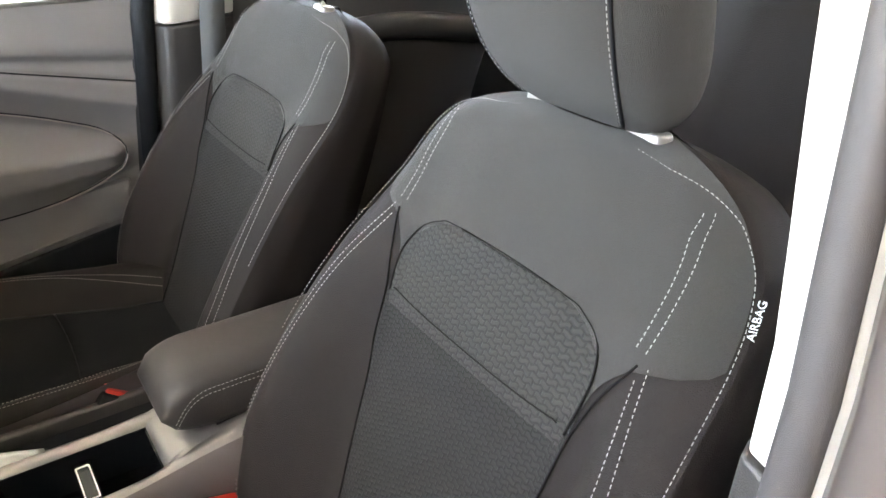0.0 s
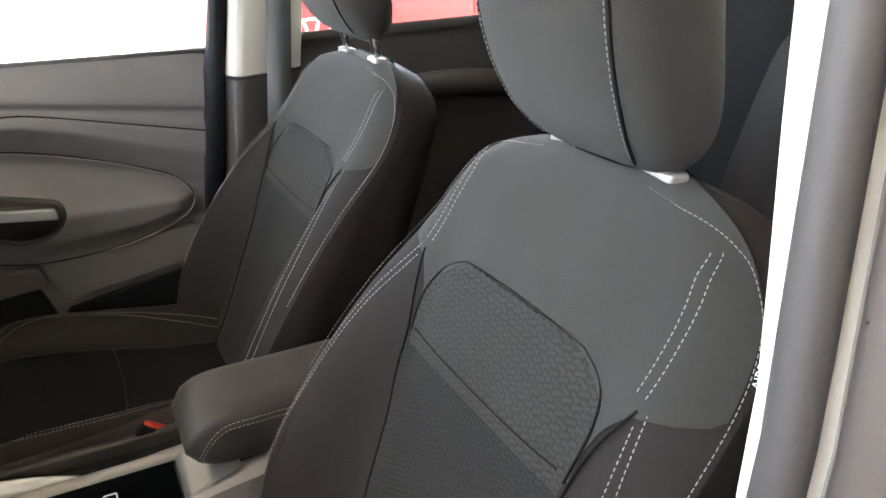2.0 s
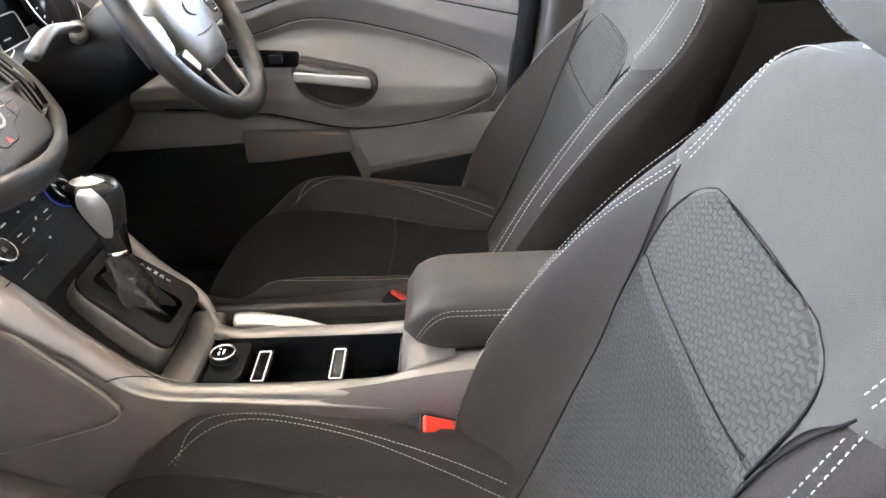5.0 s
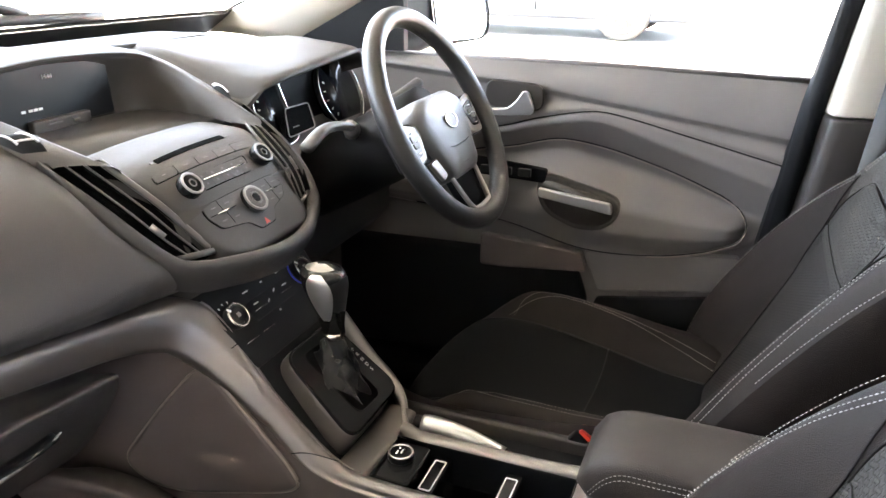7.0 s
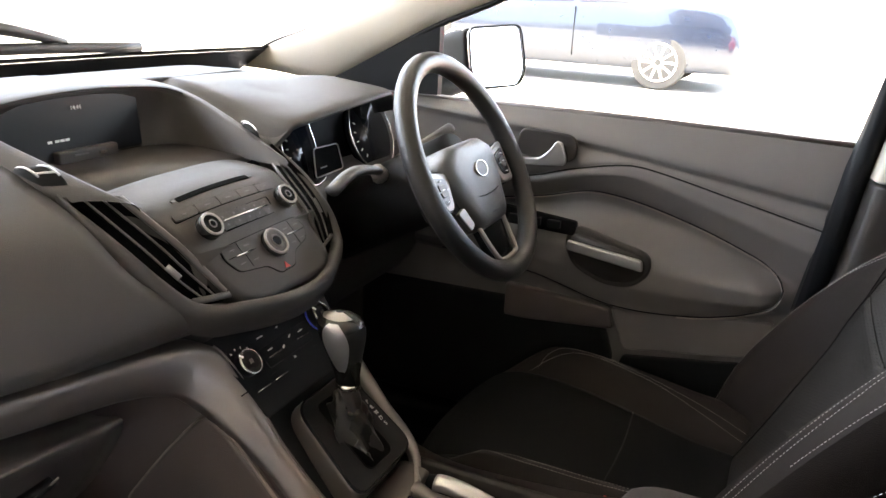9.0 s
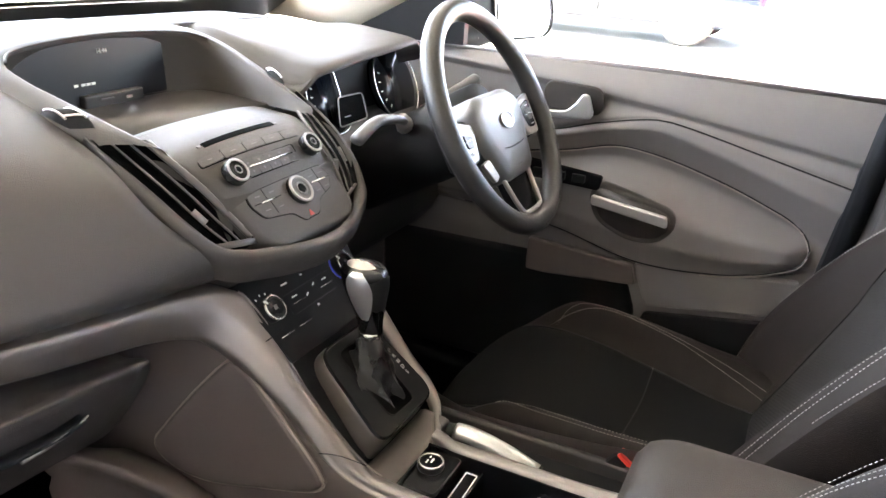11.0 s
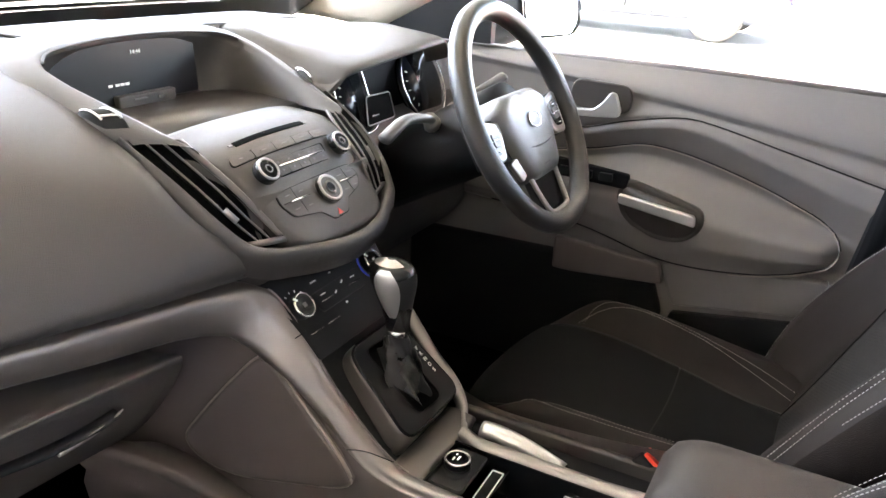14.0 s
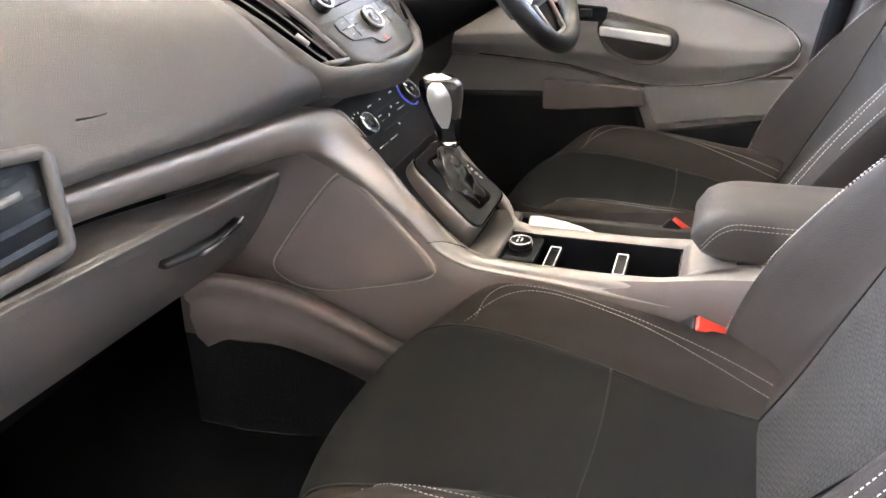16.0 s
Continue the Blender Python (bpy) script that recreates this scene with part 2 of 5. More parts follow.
def prism(outline, depth, m=None):
    """A plate from an outline in x, y; its top at z = 0."""
    bm = bmesh.new()
    top = [bm.verts.new((x, y, 0)) for x, y in outline]
    bot = [bm.verts.new((x, y, -depth)) for x, y in outline]
    bm.faces.new(top)
    bm.faces.new(bot[::-1])
    n = len(top)
    for i in range(n):
        bm.faces.new((top[i], bot[i], bot[(i + 1) % n], top[(i + 1) % n]))
    if m:
        bm.transform(m)
    return bm


def rounded(pts, r, n=5):
    """An outline with its corners rounded."""
    P = [Vector(p) for p in pts]
    out = []
    for i, p in enumerate(P):
        a, b = P[i - 1] - p, P[(i + 1) % len(P)] - p
        ra = min(r, a.length * .45)
        rb = min(r, b.length * .45)
        s, e = p + a.normalized() * ra, p + b.normalized() * rb
        for k in range(n + 1):
            t = k / n
            q = s * (1 - t) ** 2 + p * 2 * t * (1 - t) + e * t * t
            out.append((q.x, q.y))
    return out


def disc(r, depth, m, n=32, r2=None):
    return prism([(r * math.cos(2 * math.pi * i / n), r * math.sin(2 * math.pi * i / n)) for i in range(n)], depth, m)


def ring(r, t, m, n=40):
    bm = tube([Vector((r * math.cos(2 * math.pi * i / n), r * math.sin(2 * math.pi * i / n), 0)) for i in range(n)], t, 8, True)
    bm.transform(m)
    return bm


def curve_at(xs, ys, x):
    """Smooth interpolation in a short table."""
    i = max(0, min(len(xs) - 2, sum(1 for q in xs if q <= x) - 1))
    def slope(k):
        a, b = max(0, k - 1), min(len(xs) - 1, k + 1)
        return (ys[b] - ys[a]) / (xs[b] - xs[a])
    h = xs[i + 1] - xs[i]
    t = max(0, min(1, (x - xs[i]) / h))
    return (ys[i] * (1 + 2 * t) + h * slope(i) * t) * (1 - t) ** 2 + (ys[i + 1] * (3 - 2 * t) - h * slope(i + 1) * (1 - t)) * t * t


def ease(a, b, x):
    t = max(0.0, min(1.0, (x - a) / ((b - a) or 1e-9)))
    return t * t * (3 - 2 * t)


def text(name, body, size, m, mat, parent):
    cu = bpy.data.curves.new(name, "FONT")
    cu.body, cu.size, cu.extrude, cu.align_x, cu.align_y = body, size, 0.0003, "CENTER", "CENTER"
    cu.materials.append(mat)
    tmp = new(name, cu)
    me = bpy.data.meshes.new_from_object(tmp.evaluated_get(bpy.context.evaluated_depsgraph_get()))
    bpy.data.objects.remove(tmp)
    me.transform(m)
    ob = new(name, me)
    ob.parent = parent
    return ob


# ---- setting ----
ground = part("ground", grid([[(x, y, 0) for x in (-300, -20, 0, 20, 300)] for y in (-300, -20, 0, 20, 300)]), CONCRETE, smooth=False)
tagged(ground, "pale sunlit concrete forecourt under the parked cars", "ground", kind="structure")



def frange(a, b, n):
    return [a + (b - a) * i / (n - 1) for i in range(n)]


# Added out of view: blocks low light through the open passenger door.
wall = part("shade_wall_west", box(-4.7, -4.5, -12, 6, 0, 3.2), material("shade_wall_render", (0.20, 0.193, 0.185), 0.9, 0, 0.4, 60), smooth=False)
tagged(wall, "unseen wall added to cut light from the passenger side", "wall", kind="structure")
# Added out of view: keeps overhead sky and sun off the cabin.
canopy = part("canopy", grid([[(x, y, 2.9 + .02 * x) for x in frange(-6, 5, 6)] for y in frange(-5.5, 2.0, 6)]), material("shade_sheet", (0.36, 0.35, 0.34), 0.8), thick=.05, smooth=False)
tagged(canopy, "unseen canopy added to shade the car", "canopy", kind="structure")

# ---- car shell ----
shell = thing("car_shell", "bronze metallic car body shell with its floor and pillars", "car body", kind="structure")
part("floor_pan", box(-.74, .74, -2.3, 1.0, .30, .34), CARPET, shell, "black carpeted floor")
part("tunnel", box(-.10, .10, -1.6, .30, .33, .50), CARPET, shell, bevel=.02)
part("bulkhead", box(-.74, .74, .62, .66, .30, 1.085), CARPET, shell)
for s in (-1, 1):
    # front wing, outer sill and the wheels that carry the car
    part("front_wing", grid([[Vector((s * x, y, z)) for x, z in ((.70, 1.02 - .06 * t), (.82, .99 - .07 * t), (.90 - .10 * t ** 3, .86 - .06 * t), (.91 - .12 * t ** 3, .72), (.88 - .14 * t ** 3, .70 if .30 < t < .78 else .42))] for t in frange(0, 1, 12) for y in [.44 + 1.46 * t]]), PAINT, shell, "bronze metallic front wing", thick=.004)
    part("rear_quarter", grid([[Vector((s * x, y, z)) for x, z in ((.72, 1.08), (.86, 1.00), (.90, .80), (.89, .70 if -1.80 < y < -1.10 else .42))] for y in frange(-.80, -2.38, 12)]), PAINT, shell, "bronze metallic rear side", thick=.004)
    part("outer_sill", box(min(s * .78, s * .86), max(s * .78, s * .86), -1.1, .85, .26, .40), PLASTIC, shell, bevel=.02)
    for y in (1.24, -1.45):
        m = pose(s * .80, y, .34, 0, 90 * s, 0) @ pose(0, 0, .08)
        w = part("wheel", disc(.34, .21, m), TYRE, shell, "black tyre", bevel=.03)
        part("rim", ring(.225, .014, m @ pose(0, 0, .004)), ALLOY, w, "silver alloy rim")
        for q in range(0, 360, 72):
            part("spoke", box(.03, .22, -.022, .022, -.02, .006, m @ pose(0, 0, 0, 0, 0, q)), ALLOY, w, smooth=False)
part("nose", grid([[Vector((x, 1.80 + .14 * u - .10 * (x / .8) ** 2, z)) for u, z in ((0, .95), (.6, .86), (1, .70), (.95, .45), (.6, .30))] for x in frange(-.80, .80, 11)]), PAINT, shell, "bronze metallic front end", thick=.004)


def pillar_a(s):
    """Windscreen pillar trim from the dash corner up to the roof."""
    low = smooth_path([(s * .705, .37, 1.095), (s * .69, .20, 1.185), (s * .685, .09, 1.243), (s * .672, -.06, 1.305), (s * .645, -.30, 1.43), (s * .62, -.5, 1.53)], 24)
    top = smooth_path([(s * .725, .64, 1.105), (s * .705, .515, 1.168), (s * .70, .432, 1.198), (s * .70, .353, 1.229), (s * .695, .270, 1.262), (s * .675, .14, 1.335), (s * .63, -.02, 1.47), (s * .60, -.10, 1.575)], 24)
    rows = []
    for a, b in zip(low, top):
        n = Vector((-s * .8, -.3, .5)).normalized()
        rows.append([a + Vector((s * .02, 0, -.004))] + [a.lerp(b, t) + n * .030 * math.sin(math.pi * t) ** .6 for t in frange(0, 1, 9)] + [b + Vector((s * .02, 0, .01))])
    part("a_pillar_trim", grid(rows), CREAM, shell, "cream windscreen pillar trim", thick=.004)
    part("glass_seal", tube([p + Vector((-s * .004, 0, .003)) for p in top[:10]], .0035, 8, taper=lambda q: 1.2 - .8 * q), BLACK, shell, "black seal along the glass")
    part("pillar_seal", tube([p + Vector((-s * .002, 0, -.004)) for p in low], .006, 8), BLACK, shell, "black rubber seal")


pillar_a(1)
pillar_a(-1)
roof = []
for j in range(10):
    y = -.06 - j * .27
    roof.append([(x, y - .10 * (1 - abs(x) / .66), 1.575 + .06 * math.cos(x / .66 * 1.3) - .003 * j * j) for x in frange(-.66, .66, 13)])
ceiling = part("ceiling", grid(roof), CREAM, thick=-.03)
tagged(ceiling, "pale cream cloth headlining under the roof", "headlining", kind="structure")
for s in (-1, 1):
    part("roof_rail", tube(smooth_path([(s * .60, -.08, 1.56), (s * .655, -.40, 1.575), (s * .66, -.9, 1.575), (s * .64, -1.6, 1.55), (s * .60, -2.3, 1.45)], 20), .05, 10), CREAM, shell, "cream roof edge trim")
    part("c_pillar_trim", grid([[(s * .70, -1.72, 1.08), (s * .62, -1.86, 1.55)], [(s * .68, -2.4, 1.08), (s * .60, -2.4, 1.55)]]), CREAM, shell, thick=.03)
    part("rear_side", grid([[(s * .72, -1.72, .34), (s * .70, -1.72, 1.09)], [(s * .72, -2.4, .34), (s * .70, -2.4, 1.09)]]), BLACK, shell, thick=.03)
    part("sill", box(min(s * .66, s * .78), max(s * .66, s * .78), -2.0, .70, .28, .40), CARPET, shell, "dark sill cover", bevel=.02)
    part("kick_panel", grid([[(s * .715, .02 if s > 0 else .10, .34), (s * .725, .02 if s > 0 else .10, 1.06)], [(s * .70, .72, .34), (s * .72, .80, 1.08)]]), BLACK, shell, thick=.03)
part("tailgate", box(-.70, .70, -2.42, -2.36, .34, 1.10), PLASTIC, shell)
part("rear_window", grid([[(-.62, -2.38, 1.10), (-.56, -2.30, 1.52)], [(.62, -2.38, 1.10), (.56, -2.30, 1.52)]]), GLASS, shell, smooth=False)


def pillar_b(s):
    """Centre pillar: cream upper trim over a dark lower trim, with a rubber seal and the painted jamb outside."""
    out = [(.640, -.80), (.629, -.748), (.637, -.728), (.680, -.716), (.722, -.76), (.722, -.87), (.68, -.875)]

    def ringat(z, d=0.0):
        return [(s * (x + d + .018 * ease(1.34, .98, z) * (s < 0) - .08 * max(0, z - 1.05) - .25 * max(0, z - 1.40) ** 2), y - .12 * (z - 1.05), z) for x, y in out]
    part("b_pillar_upper_trim", grid([ringat(z) for z in (.985 if s < 0 else 1.04, 1.06, 1.12, 1.2, 1.3, 1.4, 1.5, 1.58)], True, True), CREAM, shell, "cream upper centre pillar trim", bevel=.005)
    part("b_pillar_lower_trim", grid([ringat(z, -.004) for z in (.38, .6, .8, .982 if s < 0 else 1.037)], True, True), PLASTIC, shell, "black lower centre pillar trim", bevel=.005)
    zs = frange(.42, 1.55, 24)
    part("door_seal", tube([Vector((s * (.694 - .08 * max(0, z - 1.05) - .25 * max(0, z - 1.40) ** 2), -.708 - .12 * (z - 1.05), z)) for z in zs], .0135, 12), RUBBER, shell, "grey speckled rubber door seal")
    part("door_jamb", grid([[(s * (x - .08 * max(0, z - 1.05)), y - .12 * (z - 1.05), z) for x, y in ((.708, -.722), (.714, -.716), (.726, -.712), (.742, -.722), (.757, -.735), (.785, -.75), (.79, -.80))] for z in zs]), PAINT, shell, "bronze metallic door jamb", thick=.004)
    belt = [(.640, 1.50), (.630, 1.3), (.628, 1.1), (.632, .9), (.64, .45)]
    part("seat_belt", grid([[Vector((s * x, -.815 + d - .10 * (z - 1.05), z)) for x, z in belt] for d in (-.024, .024)]), BELT, shell, "grey seat belt webbing", thick=.002)


pillar_b(1)
pillar_b(-1)

# ---- seats ----
BZ = (.54, .62, .70, .78, .86, .93, .985, 1.03, 1.058, 1.076, 1.089, 1.096)
BY = (-.545, -.590, -.632, -.674, -.713, -.748, -.776, -.799, -.815, -.828, -.842, -.858)
BW = (.196, .244, .268, .270, .264, .254, .242, .227, .203, .170, .122, .070)
BF = (.030, .066, .080, .074, .054, .028, .008, .0, .0, .0, .0, .0)
BT = (.14, .14, .135, .13, .125, .12, .115, .11, .095, .075, .045, .02)


def back_front(u, z):
    """The backrest's front: u from -1 to 1 across it."""
    w, f = curve_at(BZ, BW, z), curve_at(BZ, BF, z)
    a = abs(u)
    y = curve_at(BZ, BY, z) + f * ease(.50, .84, a) - .010 * ease(.3, .9, a) * ease(.90, 1.0, z)
    y -= (.022 + .004 * ease(.9, 1.0, z)) * max(0, (a - .80) / .20) ** 2
    return Vector((w * u, y, z))


def back_normal(u, z):
    e = .004
    a = back_front(min(1, u + e), z) - back_front(max(-1, u - e), z)
    b = back_front(u, min(1.094, z + e)) - back_front(u, z - e)
    n = a.cross(b)
    return n if n.y > 0 else -n


def back_at(x, z):
    return x / curve_at(BZ, BW, z)


def seat_backrest(parent):
    us = [math.sin(math.pi / 2 * (-1 + 2 * i / 32)) for i in range(33)]
    rows = []
    for k in range(46):
        z = .54 + (1.096 - .54) * (1 - (1 - k / 45) ** 1.25)
        t, w = curve_at(BZ, BT, z), curve_at(BZ, BW, z)
        r = [back_front(u, z) for u in us]
        ye = r[0].y
        yb = curve_at(BZ, BY, z) - t
        side = [Vector((w * (1 - .10 * q * q), ye + (yb - ye) * q, z)) for q in (.35, .7, .95)]
        rear = [Vector((w * x, yb - .02 * (1 - x * x), z)) for x in (.7, .35, 0, -.35, -.7)]
        r += side + rear + [Vector((-p.x, p.y, p.z)) for p in reversed(side)]
        rows.append(r)
    part("backrest", grid(rows, True, True), BOLSTER, parent, "dark brown-black vinyl backrest shell")


def front_patch(name, us, zs, mat, parent, lift, label="", n=16):
    """A cloth panel lying on the backrest between curves u(z)."""
    rows, uv = [], []
    for z in zs:
        lo, hi = us(z)
        r, q = [], []
        for i in range(n + 1):
            u = lo + (hi - lo) * i / n
            p = back_front(u, z)
            edge = min(i, n - i, n // 8) / (n // 8)
            r.append(p + back_normal(u, z).normalized() * lift * (.35 + .65 * edge))
            q.append((p.x, z * 1.15))
        rows.append(r)
        uv.append(q)
    return part(name, grid(rows, uv=lambda i, j: uv[i][j]), mat, parent, label)


def front_line(pairs, n=60):
    return [(p.x, p.y) for p in smooth_path([(u, z, 0) for u, z in pairs], n)]


def seam(parent, pairs, name="stitching", n=60, lift=.0015):
    uz = front_line(pairs, n)
    pts = [back_front(u, z) + back_normal(u, z).normalized() * lift for u, z in uz]
    part(name, stitches(pts, lambda i: back_normal(*uz[i])), THREAD, parent, "pale contrast stitching")


def groove(parent, pairs, r=.0012, n=50, lift=.0012):
    uz = front_line(pairs, n)
    pts = [back_front(u, z) + back_normal(u, z).normalized() * lift for u, z in uz]
    part("seam", tube(pts, r, 6), SEAM, parent, "dark sewn seam")


CZ = (-.095, -.11, -.14, -.20, -.30, -.40, -.50, -.58, -.62)
CTOP = (.505, .555, .592, .612, .614, .602, .588, .585, .585)
CW = (.222, .240, .252, .262, .264, .262, .255, .245, .240)


def cushion_edge(y):
    """Where the centre panel ends."""
    return curve_at((.10, .20, .30, .39, .50, .62), (.68, .62, .54, .48, .42, .36), -y)


def cushion_top(u, y):
    ys = [-q for q in CZ]
    w, z = curve_at(ys, CW, -y), curve_at(ys, CTOP, -y)
    a = abs(u)
    e = cushion_edge(y)
    z += .048 * ease(.12, .24, -y) * ease(e, e + .22, a) - .075 * max(0, (a - .80) / .20) ** 2
    return Vector((w * u * (1 - .09 * a ** 3), y + .045 * (1 - u * u) * ease(.32, .10, -y) - .012 * ease(.32, .10, -y), z))


def cushion_normal(u, y):
    e = .004
    n = (cushion_top(min(1, u + e), y) - cushion_top(max(-1, u - e), y)).cross(cushion_top(u, y + e) - cushion_top(u, y - e))
    return n if n.z > 0 else -n


def seat_cushion(parent):
    us = [math.sin(math.pi / 2 * (-1 + 2 * i / 32)) for i in range(33)]
    rows = []
    for k in range(40):
        y = -.10 - .52 * (k / 39) ** 1.3
        r = [cushion_top(u, y) for u in us]
        w = r[-1].x
        low = .44
        zt = r[-1].z
        r += [Vector((w, y, zt + (low - zt) * q)) for q in (.4, .8)] + [Vector((w * x, y, low)) for x in (.9, .4, -.4, -.9)] + [Vector((-w, y, zt + (low - zt) * q)) for q in (.8, .4)]
        rows.append(r)
    part("cushion", grid(rows, True, True), BOLSTER, parent, "dark brown-black vinyl seat cushion")
    rows = []
    for y in frange(-.10, -.60, 40):
        e = cushion_edge(y)
        rows.append([cushion_top(e * (-1 + i / 12), y) + cushion_normal(e * (-1 + i / 12), y).normalized() * .004 * min(1, i, 24 - i) for i in range(25)])
    part("cushion_panel", grid(rows), DARKCLOTH, parent, "black cloth centre panel")
    for s in (-1, 1):
        ys = frange(-.12, -.59, 40)
        part("seam", tube([cushion_top(s * cushion_edge(y), y) + Vector((0, 0, .0015)) for y in ys], .002, 6), BLACK, parent)
        for d in (0, .042):
            uy = front_line([(s * (cushion_edge(-.17) + .02), -.194 - d * .3), (s * (.72 + d), -.222), (s * (.76 + d), -.29), (s * (.70 + d), -.39), (s * (.58 + d), -.50), (s * (.47 + d), -.585)], 70)
            part("stitching", stitches([cushion_top(u, y) + cushion_normal(u, y).normalized() * .001 for u, y in uy], lambda i: cushion_normal(*uy[i])), THREAD, parent, "pale contrast stitching")
        uy = front_line([(s * .93, -.15), (s * .955, -.22), (s * .955, -.35), (s * .95, -.5)], 50)
        part("stitching", stitches([cushion_top(u, y) + cushion_normal(u, y).normalized() * .001 for u, y in uy], lambda i: cushion_normal(*uy[i])), THREAD, parent, "pale contrast stitching")
    part("seam", tube([cushion_top(.47 * (-1 + i / 15), -.395 - .006 * math.cos((i / 15 - 1) * 1.5)) + Vector((0, 0, .0034)) for i in range(31)], .0014, 6), BLACK, parent)


def headrest(parent, y0=-.846, z0=1.236):
    def at(a, t):
        z = -.140 + .28 * t
        e = math.sqrt(max(0.02, 1 - abs(2 * t - 1) ** 3.6))
        w, d = .142 * (1 - .14 * (1 - t)) * (.35 + .65 * e), .058 * e
        c, s_ = math.cos(a), math.sin(a)
        x = w * math.copysign(abs(c) ** .5, c)
        y = d * math.copysign(abs(s_) ** .6, s_)
        if y > 0:
            y -= .012 * (x / w) ** 2
        return Vector((x, y0 + y + .045 * (t - .5) + .02 * math.sin(math.pi * t), z0 + z + .012 * (x / w) ** 2 * (t - .5)))
    rows = [[at(2 * math.pi * i / 48, k / 30) for i in range(48)] for k in range(31)]
    part("headrest", grid(rows, True, True), CLOTH, parent, "dark grey cloth headrest")
    for a0 in (1.04, math.pi - 1.04):
        ts = frange(.06, .95, 60)
        line = [at(a0, t) for t in ts]
        out = Vector((math.cos(a0), 1.2, 0)).normalized()
        part("headrest_stitching", stitches([p + out * .001 for p in line], lambda i: out), THREAD, parent, "pale contrast stitching")
        line = [at(a0 - math.copysign(.035, math.cos(a0)), t) for t in ts]
        part("headrest_seam", tube([p + out * .0003 for p in line], .0018, 6), BLACK, parent)
    for s in (-1, 1):
        part("headrest_post", tube([Vector((s * .070, y0 - .030, 1.05)), Vector((s * .070, y0 - .004, 1.20))], .0065, 12), CHROME, parent, "chrome post")
        part("post_guide", prism(rounded([(-.021, -.012), (.021, -.012), (.021, .012), (-.021, .012)], .010), .014, pose(s * .070, y0 - .022, 1.102, 8, 0, 0)), SILVER, parent, "pale grey post guide", bevel=.004)


def insert_u(z):
    """The woven insert of the backrest, a flat hexagon."""
    x = curve_at((.872, .888, .91, .935, .955, .968, .974), (.145, .149, .152, .150, .137, .112, .085), z)
    return (back_at(-x, z), back_at(x, z))


def centre_u(z):
    x = curve_at((.57, .66, .77, .83, .886, .93, .97), (.085, .100, .132, .147, .154, .168, .188), z)
    return (back_at(-x, z), back_at(x, z))


def upper_u(z):
    x = curve_at((.882, .93, .97, 1.06, 1.09), (.150, .158, .188, .196, .118), z)
    if z > .955:
        x = x + (curve_at(BZ, BW, z) * .975 - x) * ease(.955, .975, z)
    return (back_at(-x, z), back_at(x, z))


def build_seat():
    seat = thing("front_seat", "dark cloth and vinyl front seat with pale contrast stitching", "car seat", group="front seats")
    seat_backrest(seat)
    front_patch("upper_panel", upper_u, frange(.882, 1.0935, 44), CLOTH, seat, .005, "smooth dark grey cloth upper panel", 48)
    front_patch("centre_panel", centre_u, frange(.57, .888, 36), KNITLOW, seat, .004, "finer textured cloth centre panel, darkened for shade")
    front_patch("woven_insert", insert_u, frange(.872, .974, 24), KNIT, seat, .0095, "grey woven insert with staggered cells")
    for s in (-1, 1):
        for d in (0, .011):
            seam(seat, [(back_at(s * (.150 + d), .60), .60), (back_at(s * (.215 + d), .64), .64), (back_at(s * (.240 + d), .71), .71), (back_at(s * (.234 + d), .80), .80), (back_at(s * (.216 + d), .89), .89), (back_at(s * (.188 + d * .4), .956 + d), .956 + d)], n=90)
            seam(seat, [(back_at(s * (.176 + d), .97), .97), (back_at(s * (.175 + d), 1.01), 1.01), (back_at(s * (.170 + d), 1.045), 1.045), (back_at(s * (.166 + d * .6), 1.066), 1.066)], lift=.0058)
        seam(seat, [(s * .985, .80), (s * .985, .90), (s * .98, 1.0), (s * .97, 1.045), (s * .95, 1.066), (s * .86, 1.080), (s * .6, 1.088)], n=80, lift=.0042)
        groove(seat, [(centre_u(z)[0 if s < 0 else 1], z) for z in (.58, .66, .77, .83, .886, .93, .962)], lift=.0024)
    groove(seat, [(back_at(x, .886 - .005 * (1 - (x / .15) ** 2)), .884 + .006 * (abs(x) / .15) ** 3) for x in frange(-.140, .140, 12)], r=.0009, lift=.0100)
    rim_z = (.885, .915, .935, .955, .968, .973)
    groove(seat, [(insert_u(z)[0], z) for z in rim_z] + [(0, .9755)] + [(insert_u(z)[1], z) for z in reversed(rim_z)], r=.0012, n=90, lift=.0042)
    seat_cushion(seat)
    headrest(seat)
    part("seat_base", box(-.22, .22, -.60, -.16, .34, .46), PLASTIC, seat, "black plastic seat base", bevel=.02)
    return seat


seat = build_seat()
seat.location = (-.347, 0, 0)
driver_seat = copy_thing(seat, pose(.356, -.02, .004))
for piece in driver_seat.children:
    if piece.name.startswith("headrest") and not piece.name.startswith("headrest_post"):
        piece.location += Vector((0, .004, .032))
tx = Vector((.05, -.31, .95)).normalized()
tn = Vector((-.80, .58, .22))
tn = (tn - tx * tn.dot(tx)).normalized()
ty = tn.cross(tx)
text("airbag_tag", "AIRBAG", .0092, Matrix(((tx.x, ty.x, tn.x, -.239), (tx.y, ty.y, tn.y, -.814), (tx.z, ty.z, tn.z, 1.012), (0, 0, 0, 1))), INK, seat)
tagged(driver_seat, "dark cloth and vinyl driver's seat behind the steering wheel", "car seat")


